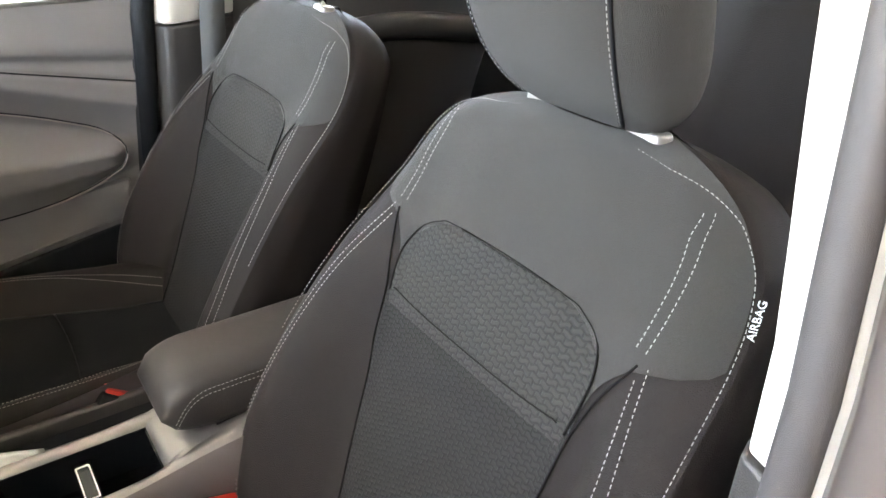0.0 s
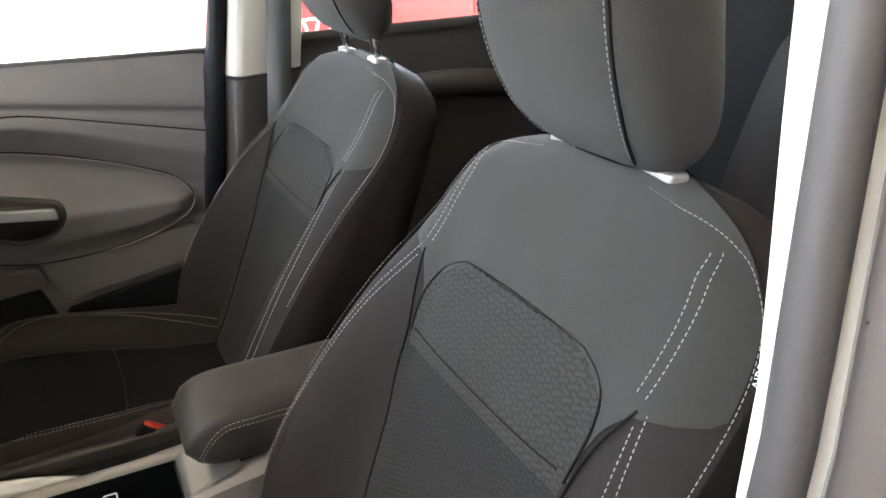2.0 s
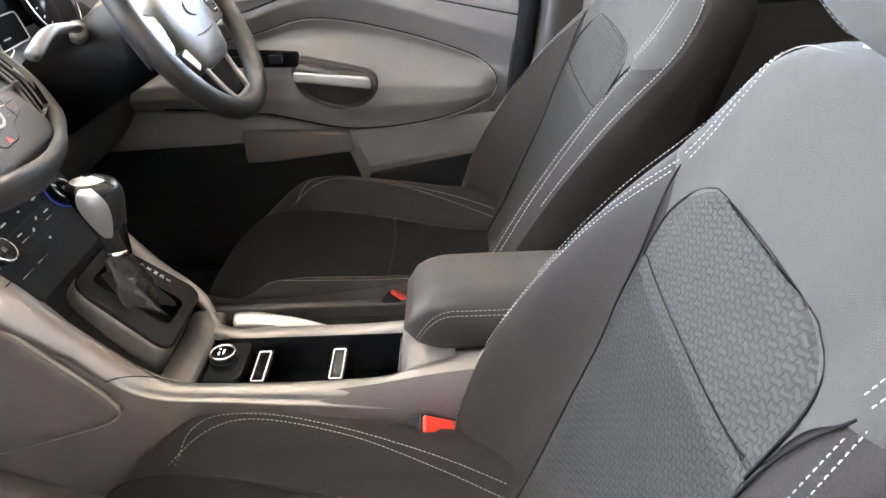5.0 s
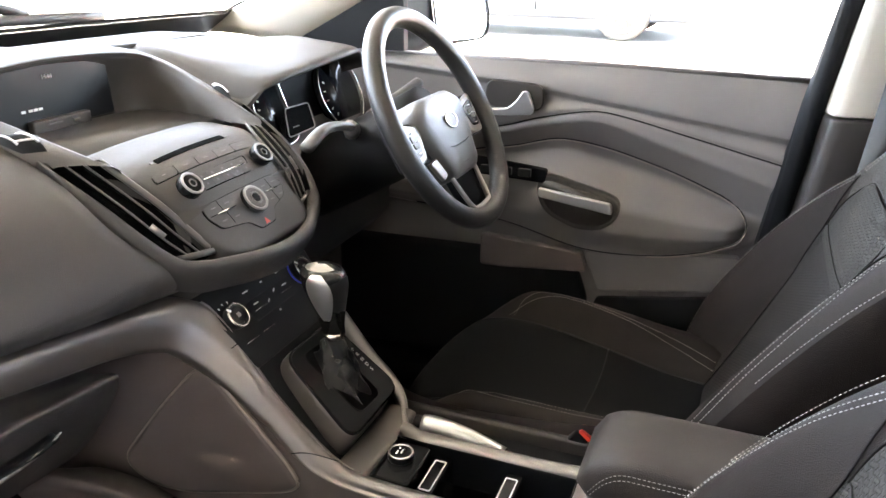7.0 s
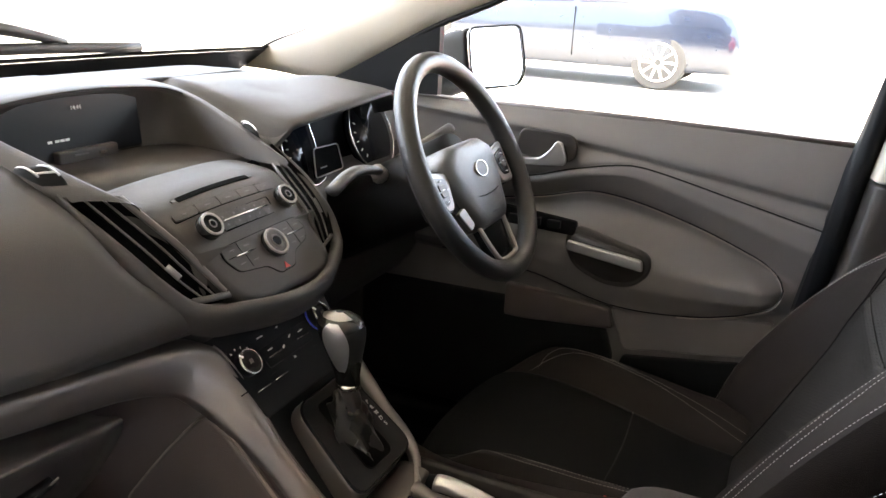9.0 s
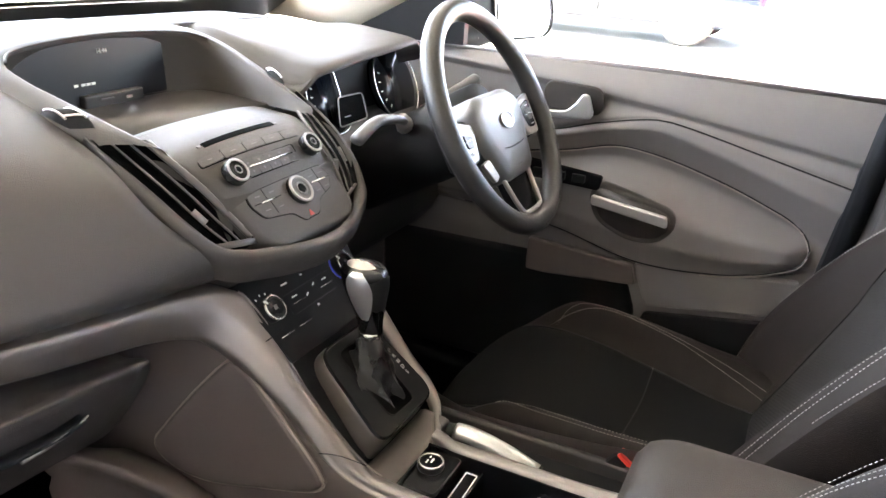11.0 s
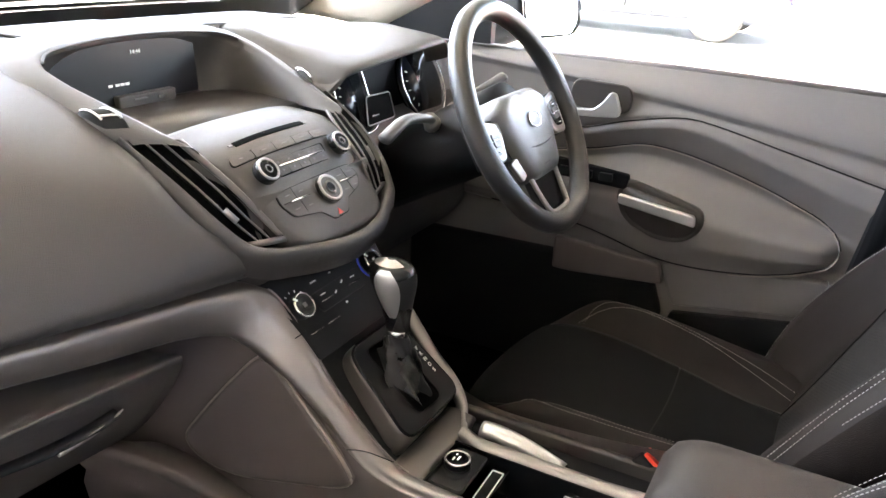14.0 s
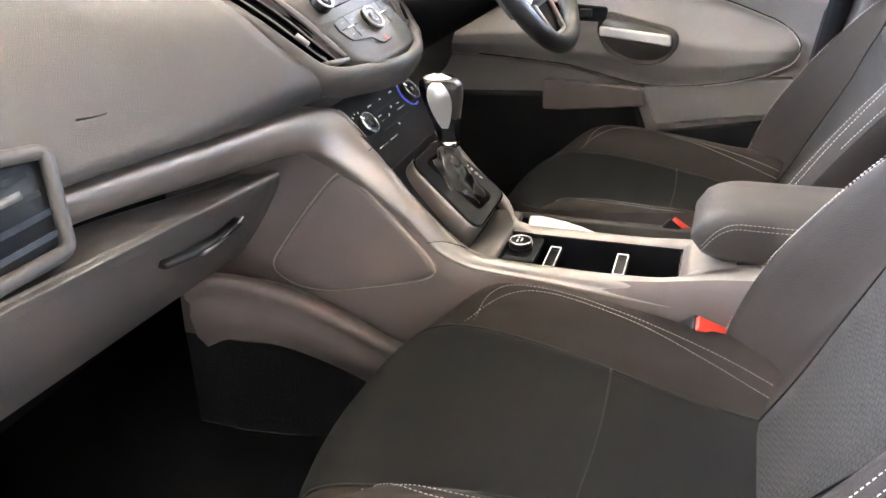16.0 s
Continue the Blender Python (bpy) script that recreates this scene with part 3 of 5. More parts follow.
def buckle(name, p, turn, label):
    b = thing(name, label, "seat belt buckle", p, group="seat belt buckles")
    b.rotation_euler = [radians(a) for a in turn]
    part("buckle_body", box(-.014, .014, -.026, .026, -.06, .004), BLACK, b, bevel=.004)
    part("release_button", box(-.010, .010, -.022, .022, .002, .010), RED, b, "red release button", bevel=.002)
    part("stalk", tube(smooth_path([(0, 0, -.055), (0, -.02, -.10), (0, -.06, -.17)], 8), .011, 8), BLACK, b)


buckle("seat_belt_buckle", (-.140, -.505, .628), (34, -30, 0), "black seat belt buckle with a red button by the passenger seat")
buckle("seat_belt_buckle", (.124, -.450, .646), (38, 5, 0), "black seat belt buckle with a red button by the driver's seat")


# ---- dashboard ----
dash = thing("dashboard", "dark brown-grey soft plastic dashboard across the car", "dashboard")


def lip(x):
    """How far back the lower lip of the passenger's pad stands."""
    return .015 + .265 * max(0, -x - .12)


def rise(x):
    """The lower trim climbs a little towards the door."""
    return ease(-.22, -.50, x)


def dash_profile(x):
    """The dash top and front at x: points (y, z) from the windscreen to the lower lip."""
    o = lip(x)
    g = -.028 * ease(-.38, -.18, x)
    return [(.80, 1.065), (.66, 1.115), (.52, 1.138), (.40, 1.138), (.28, 1.118), (max(.19, o + .11) + g, 1.072), (o + .068 + g, 1.030), (o + .032 + g, .985), (o + .010 + g, .950), (o - .003 + g * .5, .925 + rise(x) * .006), (o + .004, .906 + rise(x) * .009), (o + .03, .898 + rise(x) * .009)]


def pad_end(z):
    """Where the pad ends beside and below the centre stack."""
    return curve_at((.898, .915, .930, .945, .957, .984, 1.02, 1.063, 1.085, 1.2), (-.015, -.030, -.070, -.125, -.160, -.188, -.204, -.200, -.202, -.202), z)


ends = [pad_end(p.y) for p in smooth_path([(y, z, 0) for y, z in dash_profile(-.17)], 60)]
pad_rows = []
for u in frange(0, 1, 32):
    row = []
    for k, e in enumerate(ends):
        x = -.735 + (e + .735) * u
        row.append(x)
    pad_rows.append([Vector((x, *smooth_path([(y, z, 0) for y, z in dash_profile(x)], 60)[k].xy)) for k, x in enumerate(row)])
part("dash_pad", grid(pad_rows), DASH, dash, "grained soft dash pad", thick=.012)
part("scratch", tube([Vector((-.470, .1085, .9765)), Vector((-.453, .1045, .9745)), Vector((-.436, .1005, .9740))], .0012, 5), BLACK, dash, "small dark scuff")


def top_z(x, y):
    return 1.142 + .006 * math.cos(x * 3) - .45 * max(0, y - .50) ** 1.4 - .05 * ease(.42, .7, x)


part("dash_top", grid([[Vector((x, y, top_z(x, y))) for y in frange(.82, .372, 18)] for x in frange(-.19, .735, 30)]), DASH, dash, "grained soft dash top", thick=.015)
part("windscreen_slot", grid([[Vector((x, y, top_z(x, y) + .003)) for y in (.565, .575)] for x in frange(-.45, .60, 20)]), BLACK, dash, "dark demister slot")
part("tweeter_lid", prism(rounded([(-.12, .34), (.06, .33), (.07, .43), (-.13, .44)], .01), .004, pose(0, .06, 1.1525)), DASH, dash, "flat lid in the dash top", bevel=.001)

# satin trim along the dash that turns down into the console, then the glovebox
band_x = frange(-.735, -.24, 7)
top_edge = smooth_path([(x, lip(x) + .008, .897 + .009 * rise(x)) for x in band_x] + [(-.20, .044, .897), (-.165, .030, .897), (-.136, .018, .895), (-.114, .006, .884), (-.1035, -.014, .856), (-.101, -.045, .815), (-.099, -.080, .766)], 80)
low_edge = smooth_path([(x, lip(x) + .014, .850 + .020 * rise(x)) for x in band_x] + [(-.215, .050, .849), (-.190, .036, .846), (-.164, .016, .836), (-.147, -.012, .813), (-.138, -.040, .785), (-.132, -.062, .760), (-.127, -.084, .735)], 80)
rows = []
for i, (a, b) in enumerate(zip(top_edge, low_edge)):
    e = ease(52, 79, i)
    swell = Vector((0, -.007, 0)).lerp(Vector((-.003, -.004, .014)), e)
    rows.append([a + Vector((0, .03 * (1 - e), 0))] + [a.lerp(b, t) + swell * math.sin(math.pi * t) ** .7 for t in frange(0, 1, 11)] + [b + Vector((.012 * e, .03, .0))])
part("trim_band", grid(rows), UPPER, dash, "satin grey trim that turns down to the console")
part("trim_edge", tube([p + Vector((.0005, -.001, .0004)) for p in top_edge[60:]], .0013, 6), RAIL, dash, "thin bright edge")
rows = []
for i in range(24):
    x = -.735 + (.735 - .228) * i / 23
    t = (-x - .228) / .507
    y, z = .043 + .03 * t, .836 + .033 * t
    o = lip(x)
    rows.append([Vector((x, p.x, p.y)) for p in smooth_path([(max(o + .06, y + .05), .828 + .020 * rise(x), 0), (max(o + .035, y + .022), .828 + .021 * rise(x), 0), (y + .007, z + .000, 0), (y, z - .006, 0), (y + .010, z - .03, 0), (y + .045, .752 + .01 * t, 0), (y + .085, .705 + .010 * t, 0), (y + .11, .692 + .010 * t, 0), (y + .20, .688 + .010 * t, 0)], 30)])
glove = part("glovebox_lid", grid(rows), PLASTIC, dash, "dark plastic glovebox lid", thick=.012)
part("handle_recess", tube(smooth_path([(-.445, .069, .806), (-.40, .065, .799), (-.35, .061, .797), (-.315, .057, .803)], 16), .010, 8, flat=.5), BLACK, glove, "dark handle recess")
part("glovebox_handle", tube(smooth_path([(-.388, .058, .795), (-.355, .055, .796), (-.328, .052, .801), (-.312, .049, .808)], 14), .0035, 8, taper=lambda q: 1.3 - q), SILVER, glove, "bright handle edge")

# A highlight on the lid's end, drawn as a pale tube.
part("lid_end_glint", tube(smooth_path([tuple(p + Vector((.002, -.001, 0))) for p in rows[0][6:17]], 14), .0016, 6), GLINT, glove, "painted highlight along the end of the lid")

# left outer vent
LV = pose(-.590, .112, .930, 66, 0, 0)
lv_line = [(-.10, -.060), (.045, -.065), (.083, .028), (-.10, .060)]
lv = part("outer_vent", prism(rounded(lv_line, .012), .05, LV @ pose(0, 0, .002)), BLACK, dash, "black louvred outer air vent")
for q in frange(-.045, .035, 5):
    part("slat", box(-.09, .052, q - .003, q + .003, -.01, .005, LV @ pose(0, 0, 0, 0, 0, 0)), GLOSS, lv, smooth=False)
bm = tube([Vector((*p, .004)) for p in rounded(lv_line, .012)], .008, 8, True)
bm.transform(LV)
part("vent_frame", bm, DASH, lv, "satin grey vent surround")
part("vent_tab", box(.0, .03, -.004, .004, .0, .010, LV), RIDGE, lv, "satin adjuster tab")

# ---- centre stack ----
# plane of the control panel: x across, y up the slope, z out of it
stack = thing("centre_stack", "dark grey centre stack with audio controls and air vents", "control panel")


def dome(x):
    """The panel falls away towards its sides."""
    return -.0115 * min(1.3, abs(x) / .127) ** 2.4


def slope(q):
    """The panel's tilt, in degrees, q metres up its face: it rolls over into a flat shelf."""
    return 47 if q < .055 else max(4, 47 - 43 * (q - .055) / .085)


face_line = []
fy, fz = -.07 * math.cos(radians(47)), .985 - .07 * math.sin(radians(47))
for i in range(281):
    face_line.append((fy, fz))
    fy, fz = fy + .001 * math.cos(radians(slope(-.07 + i * .001))), fz + .001 * math.sin(radians(slope(-.07 + i * .001)))


def on_stack(x, q, z=0.0, turn=0.0):
    k = max(0, min(279, (q + .07) * 1000))
    i = int(k)
    (y0, z0), (y1, z1) = face_line[i], face_line[i + 1]
    return pose(x, y0 + (y1 - y0) * (k - i), z0 + (z1 - z0) * (k - i), slope(q), 0, 0) @ pose(0, 0, z + dome(x), 0, 0, turn)


def face_plate(outline, lift, drop):
    """A thin plate lying on the curved panel face."""
    bm = bmesh.new()
    bm.faces.new([bm.verts.new((x, q, 0)) for x, q in outline])
    for axis, lo, hi in ((0, -.12, .12), (1, -.05, .13)):
        c = lo
        while c < hi:
            co, no = Vector((0, 0, 0)), Vector((0, 0, 0))
            co[axis], no[axis] = c, 1
            bmesh.ops.bisect_plane(bm, geom=bm.verts[:] + bm.edges[:] + bm.faces[:], plane_co=co, plane_no=no)
            c += .0101
    skirt = bmesh.ops.extrude_edge_only(bm, edges=[e for e in bm.edges if e.is_boundary])["geom"]
    low = {v for v in skirt if isinstance(v, bmesh.types.BMVert)}
    for v in bm.verts:
        v.co = on_stack(v.co.x, v.co.y, lift - (drop if v in low else 0)).translation
    return bm


rows = []
steps = [-.0605] + frange(-.060, .178, 34)
for k, q in enumerate(steps):
    w = curve_at((-.062, -.052, -.034, .010, .054, .112, .18), (.052, .080, .101, .114, .126, .143, .152), q)
    wr = curve_at((-.062, -.052, -.034, .010, .054, .112, .18), (.052, .080, .096, .103, .112, .130, .150), q)
    drop = .03 if k == 0 else .0015 if k == 1 else 0
    r = [on_stack((w if u < 0 else wr) * u, q + .018 * u * u * ease(.12, .178, q), -drop - .0012 * (abs(u) > .97)).translation for u in frange(-1, 1, 21)]
    rows.append([on_stack(-w - .0005, q, -.035).translation] + r + [on_stack(wr + .0005, q, -.035).translation])
rows.append([p + Vector((0, .002, -.003)) for p in rows[-1]])
rows.append([p + Vector((0, .003, -.02)) for p in rows[-1]])
part("panel_face", grid(rows), DASH, stack, "grained dark control panel that rolls over into a shelf")


def knob(x, y, r, parent, m=None, h=.013):
    m = m or on_stack(x, y, h)
    k = part("knob", disc(r, h, m), KNOBGREY, parent, "dark knob with a silver ring", bevel=.0025)
    part("knob_ring", ring(r * .86, r * .10, m), SILVER, k, "silver ring")
    part("knob_cap", disc(r * .74, .003, m @ pose(0, 0, .0006)), GLOSS, k, smooth=False)
    part("knob_pip", ring(r * .30, r * .06, m @ pose(0, 0, .0008), 20), BAND, k)
    return k


knob(-.081, .0515, .0165, stack)
knob(.0765, .0550, .0160, stack)
part("disc_slot", face_plate(rounded([(-.083, .1015), (.054, .1035), (.054, .112), (-.083, .110)], .001), .0008, .004), VOID, stack, "black disc slot", smooth=False)
for x in (-.0885, .0590):
    part("slot_mark", box(-.003, .003, -.0016, .0016, -.001, .0008, on_stack(x, .1065)), BAND, stack, smooth=False)
part("button_groove", face_plate(rounded([(-.1135, .0735), (.078, .0745), (.082, .0895), (-.109, .0885)], .006), .0004, .004), VOID, stack, "dark joint round the button row", smooth=False)
for i in range(5):
    x0, x1 = -.1115 + i * .0382, -.1115 + (i + 1) * .0382 - .0012
    part("button", face_plate(rounded([(x0, .0750), (x1, .0752), (x1 + .002, .0882), (x0 + .002, .0880)], .0045 if i in (0, 4) else .0012), .0016, .004), PLASTIC, stack, smooth=False)
    part("button_mark", box(-.005, .005, -.0006, .0006, 0, .0003, on_stack((x0 + x1) / 2, .0815, .0016)), BAND, stack, "faint printed mark", smooth=False)
part("button_groove", face_plate(rounded([(-.063, .0630), (.049, .0655), (.043, .0400), (-.058, .0385)], .005), .0004, .004), VOID, stack, "dark joint round the number buttons", smooth=False)
for r_ in range(2):
    for i in range(5):
        a, b = -.0595 + .0012 * (1 - r_) + i * .0207, -.0595 + .0012 * (1 - r_) + (i + 1) * .0207 - .0006
        q = .0405 + r_ * .0118
        part("button", face_plate(rounded([(a, q), (b, q + .0004), (b, q + .0116), (a, q + .0112)], .0012), .0014, .003), PLASTIC, stack, smooth=False)
        part("button_mark", box(-.0016, .0016, -.0012, .0012, 0, .0003, on_stack((a + b) / 2, q + .006, .0014)), BAND, stack, "faint printed mark", smooth=False)
part("chrome_bar", box(-.043, .043, -.0010, .0010, -.001, .0026, on_stack(-.0085, .0525)), CHROME, stack, "thin chrome bar")
shield = rounded([(-.0855, .0225), (.073, .0255), (.081, .006), (.066, -.010), (.029, -.0195), (.013, -.0370), (-.020, -.0385), (-.034, -.0225), (-.0785, -.0145), (-.088, .006)], .006)
part("button_groove", face_plate(shield, .0005, .004), VOID, stack, "dark joint round the round controller", smooth=False)
part("button_field", face_plate([(-.0035 + (x + .0035) * .974, -.004 + (y + .004) * .962) for x, y in shield], .0015, .004), PLASTIC, stack, "satin dark button field", smooth=False)
for s in (-1, 1):
    part("button_joint", tube([on_stack(-.0035 + s * a, q, .0016).translation for a, q in ((.030, .0045), (.078, .0055))], .0005, 4), VOID, stack)
    part("button_joint", tube([on_stack(-.0035 + s * .054, q, .0016).translation for q in (.022, .006)], .0005, 4), VOID, stack)
    part("button_joint", tube([on_stack(-.0035 + s * .051, q, .0016).translation for q in (.003, -.014)], .0005, 4), VOID, stack)
    part("chrome_bar", box(-.0145, .0145, -.0009, .0009, -.001, .0030, on_stack(-.0035 + s * .0515, .0045)), CHROME, stack, "thin chrome bar")
    for x, q in ((.066, .0145), (.041, .0135), (.063, -.006), (.040, -.008)):
        part("button_mark", box(-.0045, .0045, -.0007, .0007, 0, .0003, on_stack(-.0035 + s * x, q, .0016)), BAND, stack, "faint printed mark", smooth=False)
dial = part("menu_dial", disc(.0200, .008, on_stack(.0, .001, .0075)), KNOBGREY, stack, "round menu controller", bevel=.002)
part("dial_ring", ring(.0175, .0020, on_stack(.0, .001, .0075)), SILVER, dial, "broad silver ring")
part("dial_face", disc(.0152, .002, on_stack(.0, .001, .0080)), PLASTIC, dial, smooth=False)
part("dial_ring", ring(.0082, .0014, on_stack(.0, .001, .0083), 28), BAND, dial, "thin grey ring")
part("dial_button", disc(.0064, .002, on_stack(.0, .001, .0092)), GLOSS, dial, smooth=False)
part("hazard_mark", prism([(-.0048, -.0036), (.0048, -.0036), (0, .0048)], .001, on_stack(-.004, -.0315, .0022)), REDINK, stack, "red hazard triangle", smooth=False)

# side vents of the stack
def stack_vent(s):
    """A tapering louvred vent between the panel and the outer lip."""
    def curve(pts):
        return smooth_path([(s * x, y, z) for x, y, z in pts], 21)
    if s < 0:
        out = curve([(.186, .148, 1.067), (.178, .069, 1.017), (.167, .030, .984), (.148, .005, .958)])
        inn = curve([(.150, .100, 1.066), (.129, .045, 1.018), (.116, .015, .985), (.104, -.012, .955)])
    else:
        out = curve([(.194, .142, 1.069), (.188, .069, 1.019), (.176, .032, .986), (.154, .006, .958)])
        inn = curve([(.176, .140, 1.066), (.128, .080, 1.0455), (.108, .020, 1.004), (.099, -.012, .955)])
    n = (inn[10] - out[10]).cross(out[20] - out[0]).normalized()
    n = n if n.y < 0 else -n
    deep = .021 if s < 0 else .007
    v = part("stack_vent", grid([[a + n * .001, a - n * .6 * deep, a.lerp(b, .25) - n * deep, a.lerp(b, .75) - n * deep, b - n * .6 * deep, b + n * .001] for a, b in zip(out, inn)]), VOID, stack, "deep black louvred air vent")
    part("vent_end", grid([[out[20], out[20] - n * .03], [inn[20], inn[20] - n * .03]]), VOID, v)
    part("vent_end", grid([[out[0], out[0] - n * .03], [inn[0], inn[0] - n * .03]]), VOID, v)
    for q in (.34, .68):
        line = [a.lerp(b, q) - n * (.004 if s < 0 else .002) for a, b in zip(out, inn)]
        part("slat", tube(line, .0013, 6), BAND, v, "thin louvre edge")
        if s < 0:
            part("slat", grid([[p, p - n * .014 + (b - a) * .10] for p, a, b in zip(line, out, inn)]), VOID, v)
    part("vent_ridge", tube([b - n * .002 for b in inn] + [inn[20].lerp(out[20], .5) - n * .003, out[20] - n * .004], .0044 if s < 0 else .0026, 8), RIDGE, v, "satin ridge beside the control panel")
    if s < 0:
        part("vent_brow", tube([out[0] - n * .002, inn[0] - n * .002], .0028, 8), DASH, v)
    a, b = out[11].lerp(inn[11], .34), out[14].lerp(inn[14], .34)
    part("vent_tab", tube([a + n * .001, b + n * .001], .0038 if s < 0 else .0018, 6), RAIL if s < 0 else BAND, v, "satin adjuster tab")


stack_vent(-1)
stack_vent(1)
part("stack_body", box(-.118, .118, .015, .20, .80, 1.0), PLASTIC, stack)
# soft lip that runs down one vent, under the panel and up the other vent
half = [(-.190, .152, 1.069), (-.187, .108, 1.044), (-.181, .069, 1.018), (-.169, .029, .984), (-.150, .003, .957), (-.126, -.014, .948), (-.10, -.026, .945), (-.055, -.045, .942), (0, -.052, .939)]
line = smooth_path(half + [(-x + .008 * ease(.10, .16, -x), y, z) for x, y, z in reversed(half[:-1])], 90)
rows = []
for i, p in enumerate(line):
    t = (line[min(i + 1, 89)] - line[max(i - 1, 0)]).normalized()
    side = ease(.10, .16, abs(p.x))
    n = Vector((math.copysign(.45 * side, p.x), -.72 + .15 * side, .70)).normalized()
    out = t.cross(n).normalized()
    if out.dot(p - Vector((0, .06, 1.0))) < 0:
        out = -out
    k = .25 + .75 * ease(0, 9, min(i, 89 - i))
    out = out * k
    rows.append([p - n * .012 - out * .002, p - out * .002, p + n * .003 + out * .002, p + n * .0042 + out * .006, p + n * .003 + out * .011, p - n * .003 + out * .016, p - n * .014 + out * .021, p - n * .034 + out * .024])
part("stack_surround", grid(rows), DASH, stack, "rounded soft lip round the panel and vents")

# display bay
bay = thing("display_bay", "recessed dashboard display bay showing the time and date", "car display")
part("bay_floor", box(-.165, .165, .16, .345, 1.045, 1.0545), PLASTIC, bay, "dark bay floor")
part("bay_back", box(-.172, .172, .342, .352, 1.05, 1.142), BLACK, bay, "black back panel")
part("screen", box(-.150, .118, -.004, .004, -.046, .046, pose(0, .336, 1.102, -5, 0, 0)), DISPLAY, bay, "dark display glass", bevel=.002)
sock = part("socket_block", box(-.045, .060, .318, .335, 1.052, 1.071), PLASTIC, bay, "socket strip", bevel=.003)
part("usb_socket", box(.024, .036, .3155, .319, 1.060, 1.0645), CHROME, sock, "small metal socket", smooth=False)
part("jack_socket", box(-.02, .004, .316, .319, 1.063, 1.065), BAND, sock, smooth=False)
text("clock", "14:44", .0085, pose(.0, .3295, 1.1275, 84, 0, 0), INK, bay)
for x in (-.047, -.035, -.0265, -.018):
    part("date_bar", box(x - .0035, x + .0035, .3300, .3325, 1.083, 1.0865), INK, bay, "small pale date digits", smooth=False)

# one soft rim runs back along both sides of the bay and over the display
inner = [(-.146, .078, 1.058), (-.156, .14, 1.078), (-.166, .20, 1.098), (-.176, .25, 1.116), (-.172, .295, 1.133), (-.13, .318, 1.144), (.0, .326, 1.150)]
outer = [(-.186, .142, 1.060), (-.204, .19, 1.080), (-.212, .25, 1.104), (-.212, .31, 1.126), (-.19, .36, 1.142), (-.13, .395, 1.1515), (.0, .41, 1.1535)]
inner = smooth_path(inner + [(-x, y, z) for x, y, z in reversed(inner[:-1])], 80)
outer = smooth_path(outer + [(-x, y, z) for x, y, z in reversed(outer[:-1])], 80)
rows = []
for p, q in zip(inner, outer):
    away = (q - p).normalized()
    away.z = 0
    back = ease(.27, .32, p.y)
    rows.append([Vector((p.x * .93, p.y + .006, 1.052)), Vector((p.x * .95, p.y + .006 + .02 * back, 1.052 + (p.z - 1.052) * .4)), p * 1 + Vector((-.004 * math.copysign(1, p.x) * (1 - back), .012 * back, -.009)), p + Vector((0, 0, -.002)), p.lerp(q, .06) + Vector((0, 0, .0015)), p.lerp(q, .16) + Vector((0, 0, .003)), p.lerp(q, .5) + Vector((0, 0, .0045)), p.lerp(q, .85) + Vector((0, 0, .003)), q, q + away * .010 + Vector((0, 0, -.010)), q + away * .016 + Vector((0, 0, -.035))])
part("bay_rim", grid(rows), DASH, bay, "grained rim sweeping over the display")
part("hood_lip", tube([p + Vector((0, -.001, .001)) for p in inner[26:54]], .0020, 8), DASH, bay, "soft hood lip")
for s in (-1, 1):
    def on_rim(u, v, h):
        k = u * 79
        i = min(78, int(k))
        p, q = inner[i].lerp(inner[i + 1], k - i), outer[i].lerp(outer[i + 1], k - i)
        w = p.lerp(q, v)
        return Vector((-s * w.x, w.y, w.z + h + .0045 * math.sin(math.pi * min(1, max(0, v)))))
    def bulge(u):
        return .0115 * math.sin(math.pi * min(1, max(0, (u - .062) / .054))) ** .55
    us, vs = frange(.062, .116, 15), (.485, .50, .53, .60, .68, .76, .83, .86, .875)
    rows = [[on_rim(u, v, bulge(u) if 0 < k < 8 else -.004) for k, v in enumerate(vs)] for u in us]
    pod = part("thumb_roller", grid(rows), BLACK, bay, "dark thumb roller with chrome edges")
    for v in (.525, .835):
        part("roller_edge", tube([on_rim(u, v, bulge(u) + .0004) for u in frange(.072, .113, 12)], .0014, 6), ALLOY, pod, "bright edge")
    part("roller_bar", tube([on_rim(.078, v, bulge(.078) + .0004) for v in frange(.525, .835, 8)], .0014, 6), ALLOY, pod, "bright cross bar")

# instrument hood
binnacle = thing("instrument_cluster", "hooded instrument cluster with two round dials", "instrument cluster")
rows = []
for x in frange(.200, .575, 34):
    z = curve_at((.20, .254, .331, .42, .47, .52, .555, .575), (1.084, 1.1015, 1.113, 1.122, 1.125, 1.122, 1.110, 1.090), x)
    y = curve_at((.20, .254, .331, .47, .575), (.150, .118, .105, .095, .125), x)
    e = ease(.200, .238, x)
    rows.append([Vector((x, p.x, (curve_at((.10, .142, .19, .25, .31, .36, .42, .5), (1.040, 1.060, 1.080, 1.104, 1.126, 1.142, 1.146, 1.146), p.x) - .006) * (1 - e) + p.y * e)) for p in smooth_path([(y + .05, z - .024, 0), (y + .008, z - .012, 0), (y, z - .004, 0), (y + .016, z + .004, 0), (y + .08, z + .011 + .004 * (1 - e), 0), (y + .15, max(z + .016, 1.128), 0), (.340, top_z(x, .34) - .003, 0), (.42, top_z(x, .42) + .0012, 0), (.46, top_z(x, .46) - .004, 0)], 28)])
part("hood", grid(rows), DASH, binnacle, "grained instrument hood", thick=.006)
